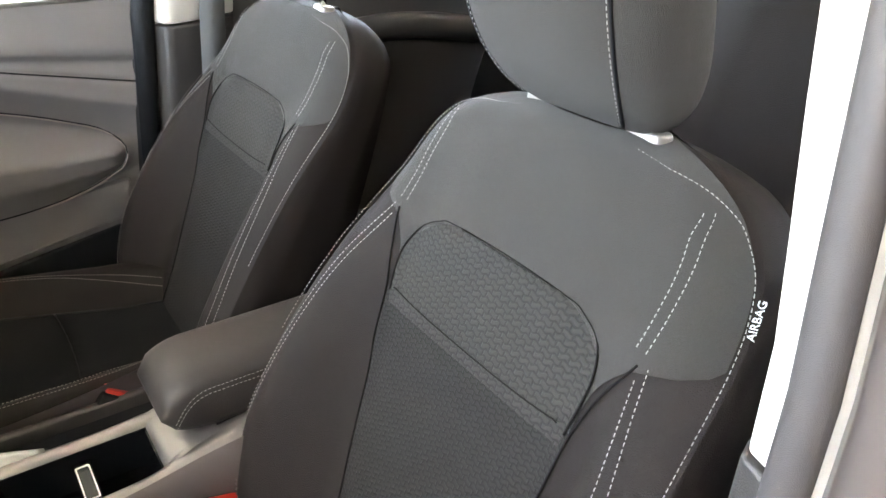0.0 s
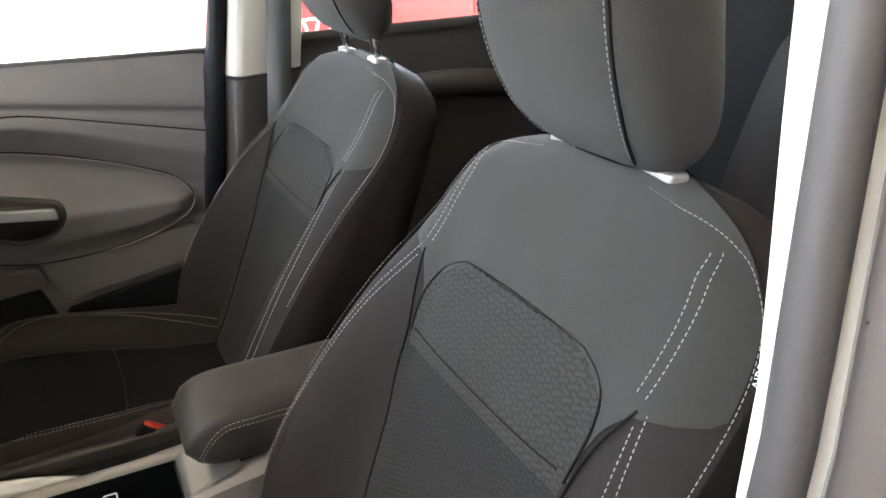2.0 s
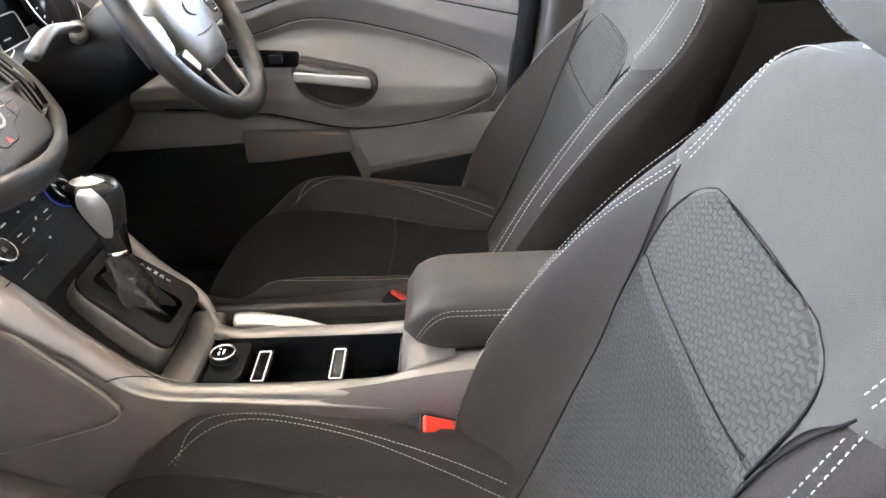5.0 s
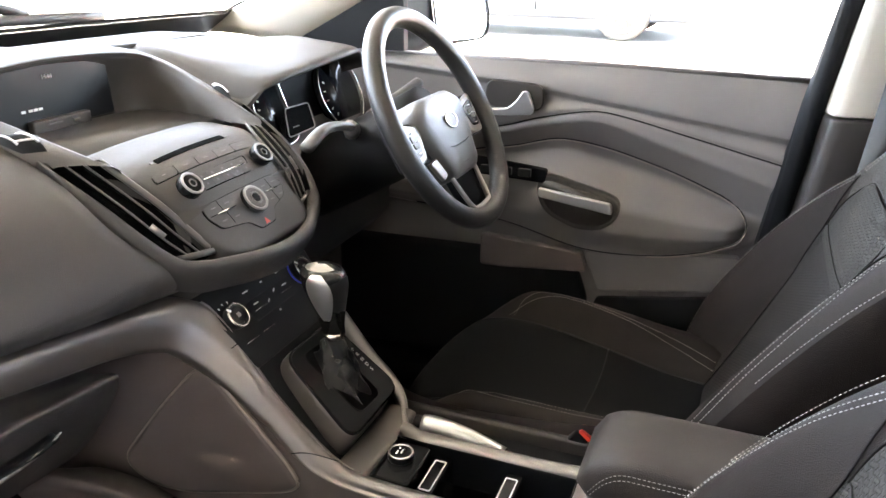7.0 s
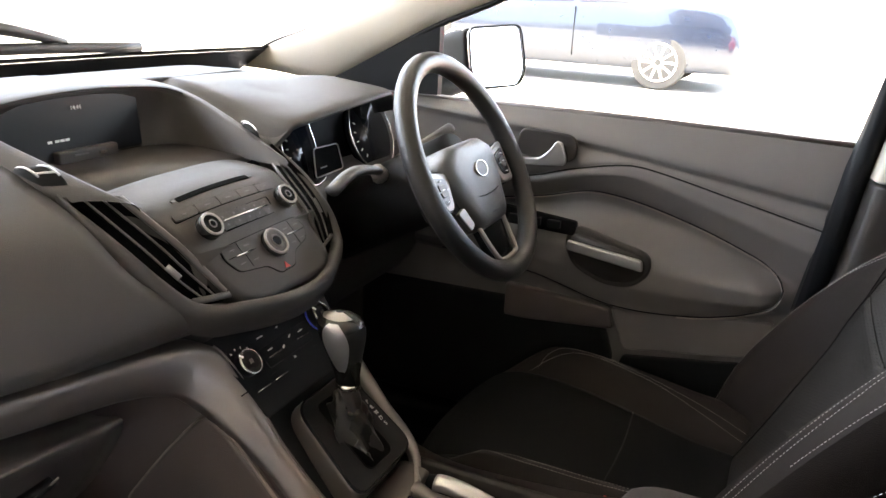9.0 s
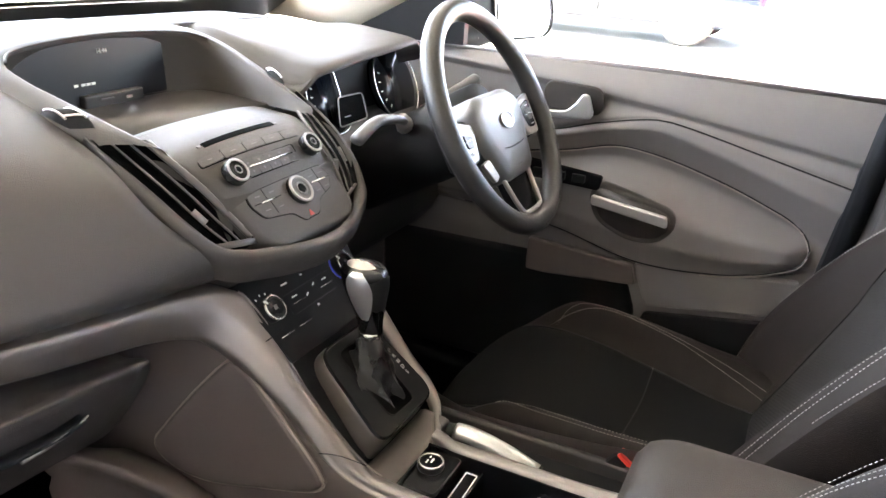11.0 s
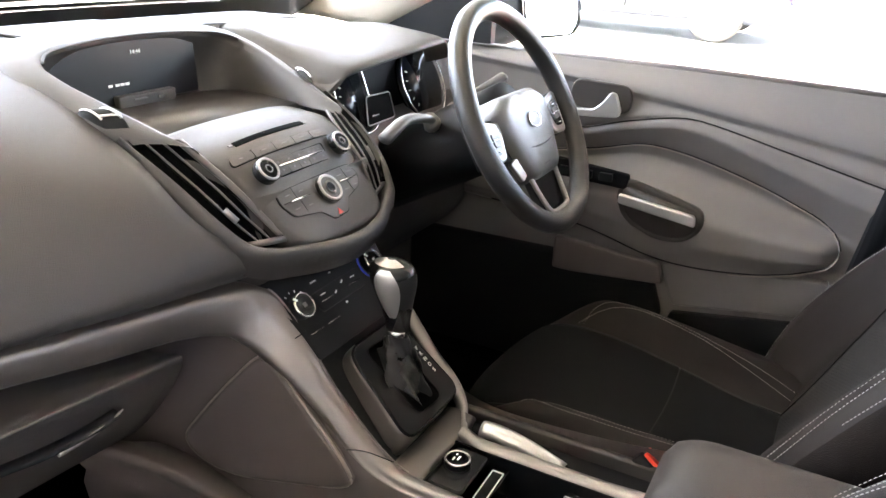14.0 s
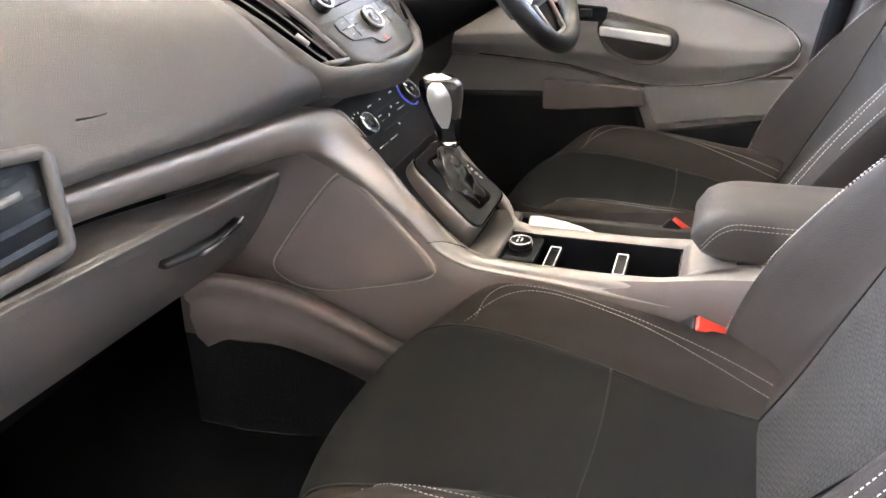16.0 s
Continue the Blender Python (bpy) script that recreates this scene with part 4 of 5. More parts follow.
part("binnacle_panel", grid([[Vector((x, .195, .93)), Vector((x, .195, 1.02)), Vector((x, .195, curve_at((.20, .254, .331, .47, .575), (1.060, 1.082, 1.096, 1.106, 1.075), x)))] for x in frange(.205, .60, 14)]), BLACK, binnacle, "matt black dial panel")
for x, z, r, cutoff in ((.318, 1.036, .062, 62), (.548, 1.031, .074, 0)):
    m = pose(x, .168, z, 68, 0, 0)
    shape = [(r * math.cos(a), r * math.sin(a)) for a in frange(radians(cutoff), radians(360 - cutoff), 48)][:-1 if not cutoff else None]
    d = part("dial", prism(shape, .01, m), SCREEN, binnacle, "dark dial")
    bm = tube([Vector((px * 1.03, py * 1.03, .006)) for px, py in shape], .0018, 8, True)
    bm.transform(m)
    part("dial_ring", bm, CHROME, d, "chrome dial ring")
    for a in range(150, 250, 20):
        part("dial_mark", box(r * .66, r * .74, -.0009, .0009, 0, .0014, m @ pose(0, 0, 0, 0, 0, a)), INK, d, smooth=False)
SCR = pose(.358, .146, 1.015, 68, 0, 0)
part("info_screen", prism([(-.028, .023), (.046, .021), (.040, -.022), (-.046, -.024)], .006, SCR), VOID, binnacle, "small information screen", smooth=False)
bm = tube([Vector((x, y, .0005)) for x, y in rounded([(-.029, .024), (.048, .022), (.042, -.023), (-.048, -.025)], .008)], .0011, 6, True)
bm.transform(SCR)
part("screen_frame", bm, SILVER, binnacle, "thin chrome screen frame")
part("screen_bar", box(-.026, -.006, -.012, -.0095, 0, .0008, SCR), BAND, binnacle, smooth=False)
ign = part("ignition_lock", disc(.016, .05, pose(.345, .03, .975, 60, 0, -20)), BLACK, binnacle, "black ignition lock", bevel=.003)
part("lock_ring", ring(.013, .002, pose(.345, .029, .9755, 60, 0, -20)), CHROME, ign)
part("driver_lower_dash", grid([[Vector((x, p.x, p.y)) for p in smooth_path([(.17, 1.0, 0), (.12, .95, 0), (.10, .85, 0), (.16, .72, 0), (.30, .66, 0)], 14)] for x in frange(.13, .735, 14)]), PLASTIC, binnacle, thick=.02)

# ---- steering wheel ----
WHEEL = pose(.365, -.125, 1.039, 90 - 29, 0, 0)
wheel = thing("steering_wheel", "black leather three-spoke steering wheel with silver trim", "steering wheel")
R = .1785
rim = []
for i in range(64):
    a = 2 * math.pi * i / 64
    rim.append(Vector((R * math.cos(a), R * math.sin(a), 0)))
def wpart(name, bm, mat, label="", **k):
    bm.transform(WHEEL)
    return part(name, bm, mat, wheel, label, **k)
wpart("rim", tube(rim, .0172, 14, True), LEATHER, "black leather rim")
shield = rounded([(.098, .022), (.060, .043), (-.060, .043), (-.098, .022), (-.096, -.010), (-.060, -.094), (-.046, -.101), (.046, -.101), (.060, -.094), (.096, -.010)], .014)
hubrows = [[Vector((p[0] * q, -.012 + (p[1] + .012) * q, z)) for p in shield] for q, z in ((.02, .012), (.4, .0115), (.72, .0095), (.88, .006), (.95, .001), (.985, -.006), (1, -.018), (.98, -.055))]
wpart("airbag_cover", grid(hubrows, True), COVER, "soft grey airbag cover")
wpart("badge", disc(.021, .004, pose(.0, -.009, .0138) @ Matrix.Diagonal((1, .6, 1, 1))), BAND, "plain oval badge", smooth=False)
br = ring(.0215, .0016, Matrix.Diagonal((1, .6, 1, 1)))
br.transform(Matrix.Translation((.0, -.009, .0138)))
wpart("badge_ring", br, CHROME, "bright badge rim")
wpart("cover_crease", tube(smooth_path([(-.072, -.040, .0035), (-.035, -.049, .0100), (0, -.051, .0112), (.035, -.049, .0100), (.072, -.040, .0035)], 20), .0014, 6), BLACK)
for x, w in ((-.002, .010),):
    wpart("cover_mark", box(x - w, x + w, -.082, -.0795, .002, .0086), PLASTIC, "faint moulded mark", smooth=False)
for s in (-1, 1):
    wpart("spoke", prism(rounded([(s * .060, .012), (s * .165, .022), (s * .165, -.052), (s * .062, -.058)][::s], .01), .018, pose(0, 0, -.012)), BLACK, "dark spoke", bevel=.004)
    wpart("spoke_bezel", prism(rounded([(s * .084, .006), (s * .160, .022), (s * .154, -.052), (s * .106, -.050)][::s], .010), .010, pose(0, 0, -.004)), SILVER, "silver switch bezel", bevel=.004)
    wpart("switch_pad", prism(rounded([(s * .102, .000), (s * .146, .010), (s * .142, -.040), (s * .116, -.038)][::s], .008), .005, pose(0, 0, -.0015)), KNOBGREY if s > 0 else RIDGE, "switch pad", bevel=.002)
    wpart("switch_rocker", prism(rounded([(s * .112, -.008), (s * .138, -.004), (s * .136, -.026), (s * .118, -.026)][::s], .005), .004, pose(0, 0, .0005)), PLASTIC if s > 0 else BAND, "raised rocker", bevel=.0015)
    for x, y, w in ((.127, -.0145, .0045), (.127, -.0005, .003), (.128, -.0335, .003), (.114, -.016, .0018), (.140, -.016, .0018)):
        wpart("switch_mark", box(s * x - w, s * x + w, y - .0008, y + .0008, -.0014, .0009), INK, smooth=False)
wpart("lower_spoke", prism(rounded([(-.040, -.172), (.040, -.172), (.056, -.062), (-.056, -.062)], .012), .014, pose(0, 0, -.010)), GLOSS, "gloss black lower spoke", bevel=.003)
wpart("spoke_trim", tube(smooth_path([(-.054, -.084, -.008), (-.047, -.12, -.006), (-.039, -.150, -.003), (-.025, -.158, -.001), (.025, -.158, -.001), (.039, -.150, -.003), (.047, -.12, -.006), (.054, -.084, -.008)], 40), .0042, 8), SILVER, "silver spoke edge")
wpart("switch_tab", prism(rounded([(-.118, -.056), (-.092, -.052), (-.080, -.084), (-.098, -.090)], .005), .008, pose(0, 0, .003)), SILVER, "small silver switch tab", bevel=.002)
wpart("column_shroud", tube([Vector((0, 0, -.02)), Vector((0, 0, -.10)), Vector((0, 0, -.30))], .065, 20), BLACK, "black column shroud")
for pts in (((.345, .03, 1.00), (.275, .0, 1.030), (.230, .0, 1.040), (.192, .002, 1.040), (.150, .006, 1.022)), ((.40, .02, 1.02), (.45, .005, 1.045), (.49, -.01, 1.06), (.515, -.018, 1.068))):
    stalk = thing("column_stalk", "grey column stalk behind the steering wheel", "control stalk", group="column stalks")
    part("lever", tube(smooth_path(pts, 18), .0105, 10, flat=.75, taper=lambda q: .8 + .35 * q), BAND, stalk)
    part("lever_end", tube(smooth_path(pts, 18)[0:5], .016, 10, taper=lambda q: 1 - .2 * q), SILVER, stalk, "pale stalk root")

# ---- climate panel and console ----
CLIM = pose(0, -.025, .845, 50, 0, 0)
climate = thing("climate_panel", "black climate control panel with two rotary knobs", "climate controls")
part("panel", prism(rounded([(-.100, -.058), (.104, -.058), (.122, .062), (-.124, .062)], .003), .02, CLIM), BLACK, climate, "satin black panel", bevel=.002)
part("panel_step", box(-.118, .114, -.0175, -.0160, -.002, .0012, CLIM), BLACK, climate, smooth=False)
for x, y in ((-.086, .0125), (.079, .0165)):
    k = part("knob", disc(.0165, .012, CLIM @ pose(x, y, .011)), BLACK, climate, "black knob with a chrome ring", bevel=.002)
    bm = tube([Vector((.0160 * math.cos(a), .0160 * math.sin(a), .0005)) for a in frange(radians(10), radians(369), 40)], .0013, 8, taper=lambda q: .6 + .8 * math.sin(math.pi * q))
    bm.transform(CLIM @ pose(x, y, .011))
    part("knob_ring", bm, CHROME, k, "chrome ring")
    part("knob_face", disc(.0125, .002, CLIM @ pose(x, y, .0118)), GLOSS, k, smooth=False)
    part("knob_mark", box(-.0030, .0030, -.0030, .0030, 0, .0006, CLIM @ pose(x, y, .0118)), BAND, k, smooth=False)
    part("knob_pointer", box(.0125, .0190, -.0012, .0012, 0, .0010, CLIM @ pose(x, y, .0122, 0, 0, 135)), INK, k, "white pointer", smooth=False)
for a0, a1, ink in ((60, 130, REDINK), (130, 290, BLUEINK)):
    bm = tube([Vector((.0222 * math.cos(a), .0222 * math.sin(a), .0012)) for a in frange(radians(a0), radians(a1), 24)], .0013, 6)
    bm.transform(CLIM @ pose(.079, .0165, 0))
    part("temperature_scale", bm, ink, climate, "printed temperature arc")
for q in range(20, 170, 25):
    part("dial_mark", box(.0215, .0245, -.0007, .0007, 0, .0008, CLIM @ pose(-.086, .0125, 0, 0, 0, q)), INK, climate, smooth=False)
part("button_plate", prism(rounded([(-.054, -.0120), (.046, -.0105), (.050, .0180), (-.056, .0165)], .005), .004, CLIM @ pose(0, .003, .0012)), BLACK, climate, "satin black button plate", bevel=.001)
for s in (-1, 1):
    part("chrome_bar", box(-.013, .013, -.0008, .0008, 0, .0018, CLIM @ pose(-.003 + s * .031, .004, .0012)), CHROME, climate)
    part("button_mark", box(-.005, .005, -.0008, .0008, 0, .0005, CLIM @ pose(-.003 + s * .034, .0125, .0012)), INK, climate, smooth=False)
    part("button_mark", box(-.003, .003, -.0010, .0010, 0, .0005, CLIM @ pose(-.003 + s * .010, .010 + .004 * s, .0012, 0, 0, 30)), INK, climate, smooth=False)
for x, w in ((-.040, .006), (-.003, .002), (.036, .005)):
    part("button_mark", box(-w, w, -.0011, .0011, 0, .0005, CLIM @ pose(x, .0330, 0)), INK, climate, smooth=False)
part("button_mark", box(-.002, .002, -.0016, .0016, 0, .0005, CLIM @ pose(-.004, -.0135, 0)), INK, climate, smooth=False)
for x in (-.082, -.045):
    part("chrome_bar", box(-.013, .013, -.0008, .0008, 0, .0008, CLIM @ pose(x, -.0245, .0012)), CHROME, climate)

console = thing("centre_console", "dark plastic centre console with satin silver trim", "centre console")
# satin rail from the dash down past the tray to the armrest
inner_edge = smooth_path([(-.099, -.080, .766), (-.0965, -.118, .724), (-.095, -.150, .694), (-.096, -.178, .6785), (-.098, -.205, .6755), (-.0985, -.30, .6725), (-.098, -.40, .673), (-.095, -.455, .677), (-.086, -.492, .690), (-.080, -.545, .699), (-.078, -.64, .702)], 70)
outer_edge = smooth_path([(-.127, -.084, .735), (-.1265, -.112, .706), (-.1255, -.145, .682), (-.124, -.178, .670), (-.124, -.205, .667), (-.1245, -.30, .660), (-.125, -.40, .651), (-.125, -.455, .647), (-.125, -.492, .645), (-.125, -.545, .645), (-.125, -.64, .648)], 70)
rows = []
for i, (a, b) in enumerate(zip(inner_edge, outer_edge)):
    e = ease(4, 22, i)
    up = Vector((-.003, -.004, .014)).lerp(Vector((-.006, 0, .0060)), e)
    rows.append([a + Vector((.003, 0, -.014))] + [a.lerp(b, t) + up * math.sin(math.pi * min(1, t * (1 + .35 * e))) ** .7 for t in frange(0, 1, 11)] + [b + Vector((.010, 0, -.010))])


def rail_at(k, f):
    i = min(68, int(f))
    return rows[i][k].lerp(rows[i + 1][k], f - i)


cut_at = [19 - k for k in range(13)]
part("upper_rail", grid([[rail_at(k, cut_at[k] * j / 14) for k in range(13)] for j in range(15)]), UPPER, console, "satin grey upper rail")
part("side_rail", grid([[rail_at(k, cut_at[k] + (69 - cut_at[k]) * j / 56) for k in range(13)] for j in range(57)]), RAIL, console, "satin silver-grey side rail")
part("rail_joint", tube([rail_at(k, cut_at[k]) + Vector((-.0002, 0, .0004)) for k in range(1, 12)], .0007, 5), BLACK, console, "fine joint across the rail")
part("rail_edge", tube([p + Vector((.001, 0, .0010)) for p in inner_edge[:26]], .0012, 6), RAIL, console, "thin bright edge")
line = smooth_path([(.119, .045, .893), (.119, -.01, .850), (.116, -.08, .765), (.112, -.115, .726), (.104, -.150, .700), (.086, -.176, .684), (.050, -.196, .6775), (.020, -.212, .6765)], 40)
part("driver_rail", grid([[p + Vector((.015, 0, -.040)), p + Vector((.012, 0, -.012)), p + Vector((.007, 0, -.002)), p, p + Vector((-.010, 0, -.0005)), p + Vector((-.016, .003, -.012))] for p in line]), RAIL, console, "satin silver-grey rail beside the gear lever", thick=.003)
rows = []
for x in frange(-.099, .060, 17):
    rows.append([Vector((x, y, z - .0025 * math.cos(x * 22) ** 2)) for y, z in ((-.158, .664), (-.163, .676), (-.172, .6800), (-.186, .6785), (-.202, .6765), (-.2085, .674), (-.2095, .660))])
part("front_deck", grid(rows), TRIM, console, "satin silver-grey deck below the gear lever")
ledge = [(-.002, .650), (-.002, .673), (.0, .6765), (.004, .678), (.014, .678), (.0185, .676), (.020, .670), (.020, .640)]
part("tray_ledge", grid([[Vector((x + .012 * ease(-.24, -.205, y), y, z + .004 * ease(-.40, -.48, y))) for x, z in ledge] for y in frange(-.205, -.500, 24)]), RAIL, console, "satin silver-grey ledge beside the tray")
rows = []
for x in frange(-.098, .018, 13):
    rise_ = .003 * ease(.0, -.09, x)
    rows.append([Vector((x, y, z)) for y, z in ((-.4600, .655), (-.4605, .672), (-.4635, .6785), (-.472, .681 + rise_ * .3), (-.484, .685 + rise_ * .6), (-.500, .692 + rise_ * .8), (-.53, .700 + rise_ * .8))])
part("rear_deck", grid(rows), RAIL, console, "satin silver-grey deck in front of the armrest")
RAILZ = ((-.7, -.52, -.42, -.28, -.20, -.15, -.08, -.01, .045, .3), (.715, .70, .684, .672, .674, .692, .752, .836, .88, .895))
for s in (-1, 1):
    rows = []
    for y in frange(-.70, .30, 50):
        top = curve_at(*RAILZ, y) - .055
        flare = .05 * ease(-.10, .22, y)
        rows.append([Vector((s * (.130 + flare), y, .515)), Vector((s * (.128 + flare * .5), y, max(.52, top - .08))), Vector((s * .127, y, top)), Vector((s * .122, y, top + .03)), Vector((s * .114, y, top + .046))])
    part("console_side", grid(rows), SIDE, console, "brown-grey plastic console side")
    part("console_carpet", grid([[Vector((s * (.140 + .05 * ease(-.10, .22, y)), y, .34)), Vector((s * (.129 + .05 * ease(-.10, .22, y)), y, .516))] for y in frange(-.70, .30, 12)]), CARPET, console, "black carpet at the foot")
knee = smooth_path([(.010, .800, 0), (-.016, .790, 0), (-.040, .768, 0), (-.080, .726, 0), (-.119, .682, 0), (-.126, .655, 0), (-.079, .635, 0), (.014, .617, 0), (.063, .617, 0), (.102, .630, 0), (.122, .654, 0), (.103, .688, 0), (.054, .753, 0)], 72, True)


def side_x(y, z):
    """How far out the console's side stands at y, z."""
    top = curve_at(*RAILZ, y) - .055
    flare = .05 * ease(-.10, .22, y)
    mid = max(.52, top - .08)
    if z > mid:
        return .128 + flare * .5 - (.001 + flare * .5) * min(1, (z - mid) / max(.01, top - mid))
    return .130 + flare - (.002 + flare * .5) * (z - .515) / max(.005, mid - .515)


rows = []
for f, up in ((1.0, -.002), (.985, .003), (.965, .0085), (.92, .0100), (.75, .0105), (.5, .0108), (.25, .011), (.02, .011)):
    ring_pts = [(.003 + (p.x - .003) * f, .69 + (p.y - .69) * f) for p in knee]
    rows.append([Vector((-side_x(y, z) - up, y, z)) for y, z in ring_pts])
part("knee_pad", grid(rows, True), SIDE, console, "padded triangular knee panel")
# The highlight on the pad's rounded edge is a pale tube.
part("knee_pad_glint", tube([r + Vector((-.0012, 0, 0)) for r in rows[1]], .0026, 6, True), GLINT, console, "painted highlight round the knee panel")
sweep = smooth_path([(-.262, .215, .655), (-.250, .175, .668), (-.222, .105, .648), (-.190, .03, .600), (-.168, -.05, .545), (-.15, -.14, .50)], 30)
rows = []
for p in sweep:
    rows.append([p + Vector((.09, 0, -.045)), p + Vector((.05, 0, -.020)), p + Vector((.02, 0, .001)), p + Vector((.006, 0, .002)), p, p + Vector((.004, 0, -.02)), p + Vector((.012, -.0, -.035)), p + Vector((.006, 0, -.05)), p + Vector((.012, 0, -.09)), p + Vector((.03, 0, -.12))])
part("lower_sweep", grid(rows), SIDE, console, "rounded lower console ledge")
part("console_top", box(-.115, .10, -.70, -.19, .50, .606), PLASTIC, console, bevel=.01)
part("console_deck", box(.018, .118, -.50, -.17, .60, .630), BLACK, console, "black well beside the tray", bevel=.005)
part("well_wall", box(.108, .122, -.62, -.16, .56, .652), PLASTIC, console, bevel=.006)

part("shifter_surround", grid([[Vector((x, y, z - .012 * (abs(x) / .108) ** 6)) for y, z in ((-.030, .838), (-.045, .800), (-.058, .775), (-.075, .756), (-.10, .730), (-.135, .697), (-.150, .684), (-.158, .66))] for x in frange(-.104, .108, 13)]), BLACK, console, "black surround of the gear lever")
# shifter
SH = pose(.0, -.128, .743, 40, 0, 0)
shifter = thing("gear_selector", "automatic gear lever with a silver knob and black gaiter", "gear lever")
bez = rounded([(-.0745, -.0640), (.0745, -.0640), (.0640, .0790), (-.0560, .0790)], .026, 8)
rows = [[SH @ Vector((x * f, y * f + o, z)) for x, y in bez] for f, o, z in ((.90, 0, -.001), (.965, 0, -.0005), (.99, 0, -.003), (1.0, 0, -.008), (1.03, -.002, -.025), (1.08, -.004, -.052), (1.09, -.004, -.075))]
part("bezel", grid(rows, True), UPPER, shifter, "satin brown-grey bezel")
part("bezel_trim", tube([SH @ Vector((x * .975, y * .975, -.0005)) for x, y in bez], .0017, 6, True), GLOSS, shifter, "gloss black bezel line")
part("gate_plate", prism([(x * .955, y * .955) for x, y in bez], .004, SH @ pose(0, 0, .0015)), BLACK, shifter, "satin black selector plate", bevel=.0012)
well = rounded([(-.030, -.047), (.032, -.050), (.030, .060), (-.030, .064)], .014)
part("gate", prism(well, .002, SH @ pose(0, 0, .0022)), VOID, shifter, "dark lever opening")
part("gate_rim", tube([SH @ Vector((x, y, .0022)) for x, y in well], .0009, 6, True), BLACK, shifter)
base, collar = SH @ Vector((.000, .006, .002)), Vector((.012, -.106, .806))
gait = []
for k in range(19):
    t = k / 18
    r = .0255 * (1 - t) ** 1.3 + .0135 + .0022 * math.sin(t * 17)
    o = base.lerp(collar, t)
    gait.append([o + (SH.to_3x3() @ Vector((r * .86 * math.cos(q) * (1 + .24 * (1 - t) * math.cos(4 * q + .6 + 1.5 * t)), r * 1.15 * math.sin(q) * (1 + .18 * (1 - t) * math.cos(6 * q + 2 * t)), .004 * math.sin(5 * q + 7 * t) * (1 - t)))) for q in [2 * math.pi * i / 48 for i in range(48)]])
part("gaiter", grid(gait, True), GAITER, shifter, "folded black gaiter")
part("collar", tube([collar + Vector((0, 0, -.006)), collar + Vector((0, 0, .003))], .0165, 18), CHROME, shifter, "chrome collar")
kn = smooth_path([(.012, -.106, .807), (.010, -.105, .830), (.007, -.103, .858), (.005, -.101, .882), (.003, -.099, .900), (.003, -.098, .912)], 28)
def knob_r(q):
    return .0150 + .0138 * ease(.05, .66, q) - .026 * max(0, (q - .70) / .30) ** 2.4
def knob_at(q, a, d=0.0):
    p = kn[min(27, int(q * 27))].lerp(kn[min(27, int(q * 27) + 1)], q * 27 - int(q * 27))
    r = max(.002, knob_r(q)) + d
    return p + Vector((r * math.cos(a), 1.12 * r * math.sin(a), 0))
part("knob", grid([[knob_at(q, 2 * math.pi * i / 28) for i in range(28)] for q in frange(0, 1, 30)], True, True), KNOBGREY, shifter, "satin dark knob body")
part("knob_inlay", grid([[knob_at(q, math.pi * 1.06 + a * math.sin(math.pi * min(1, max(.02, (q - .20) / .72)) ** .8) ** .6, .0010) for a in frange(-.62, .55, 18)] for q in frange(.22, .86, 22)]), ALLOY, shifter, "satin silver inlay")
part("knob_cap", grid([[knob_at(q, math.pi * .95 + a, .0010) for a in frange(-1.5, 1.5, 20)] for q in frange(.900, .995, 6)]), SILVER, shifter, "satin silver cap")
part("lock_button", box(-.006, .006, -.010, .010, -.002, .003, pose(.001, -.083, .895, 35, 0, 0)), BAND, shifter, bevel=.002)
for i, ch in enumerate("PRNDS"):
    text("gear_letter", ch, .0085, SH @ pose(.0550, .0225 - i * .0097, .0018, 0, 0, 0), INK, shifter)

# tray, selector dial, handbrake, armrest
part("tray_floor", box(-.094, 0, -.464, -.206, .606, .618), GLOSS, console, "gloss black cup tray")
part("tray_wall", box(-.004, .0, -.464, -.208, .61, .673), GLOSS, console, smooth=False)
part("tray_wall", box(-.0985, -.0935, -.464, -.206, .61, .668), GLOSS, console, smooth=False)
part("tray_wall", box(-.0985, .0, -.4615, -.458, .61, .672), GLOSS, console, smooth=False)
part("tray_wall", box(-.0985, .0, -.212, -.208, .61, .671), GLOSS, console, smooth=False)
for y in (-.2815, -.3795):
    d = part("divider", box(-.092, -.006, y - .011, y + .011, .61, .662), GLOSS, console, "gloss black divider", bevel=.003)
    part("divider_outline", tube([Vector((x, q, .6645)) for x, q in rounded([(-.084, y - .0075), (-.022, y - .0065), (-.022, y + .0085), (-.084, y + .0075)], .002)], .0010, 6, True), INK, d, "pale outline")
block = rounded([(-.092, -.262), (-.002, -.262), (-.002, -.212), (-.092, -.212)], .012)
part("dial_block", prism(block, .05, pose(0, 0, .670)), GLOSS, console, "gloss black switch block", bevel=.004)
md = part("mode_dial", disc(.0175, .010, pose(-.043, -.2315, .680)), KNOBGREY, console, "round selector dial", bevel=.003)
part("dial_ring", ring(.0155, .0018, pose(-.043, -.2315, .6802)), CHROME, md, "silver ring")
part("dial_face", disc(.0142, .002, pose(-.043, -.2315, .6808)), GLOSS, md, smooth=False)
for x, y, w in ((-.046, -.2275, .0035), (-.042, -.2330, .0045), (-.036, -.2275, .0015)):
    part("dial_mark", box(x - w, x + w, y - .0010, y + .0010, .6806, .6812), INK, md, smooth=False)

handbrake = thing("handbrake", "handbrake lever with a bright metal grip cover", "handbrake")
lever = smooth_path([(.058, -.205, .655), (.060, -.24, .658), (.061, -.29, .649), (.060, -.345, .632)], 20)
part("lever", tube(lever, .0135, 12), BLACK, handbrake, "black lever")
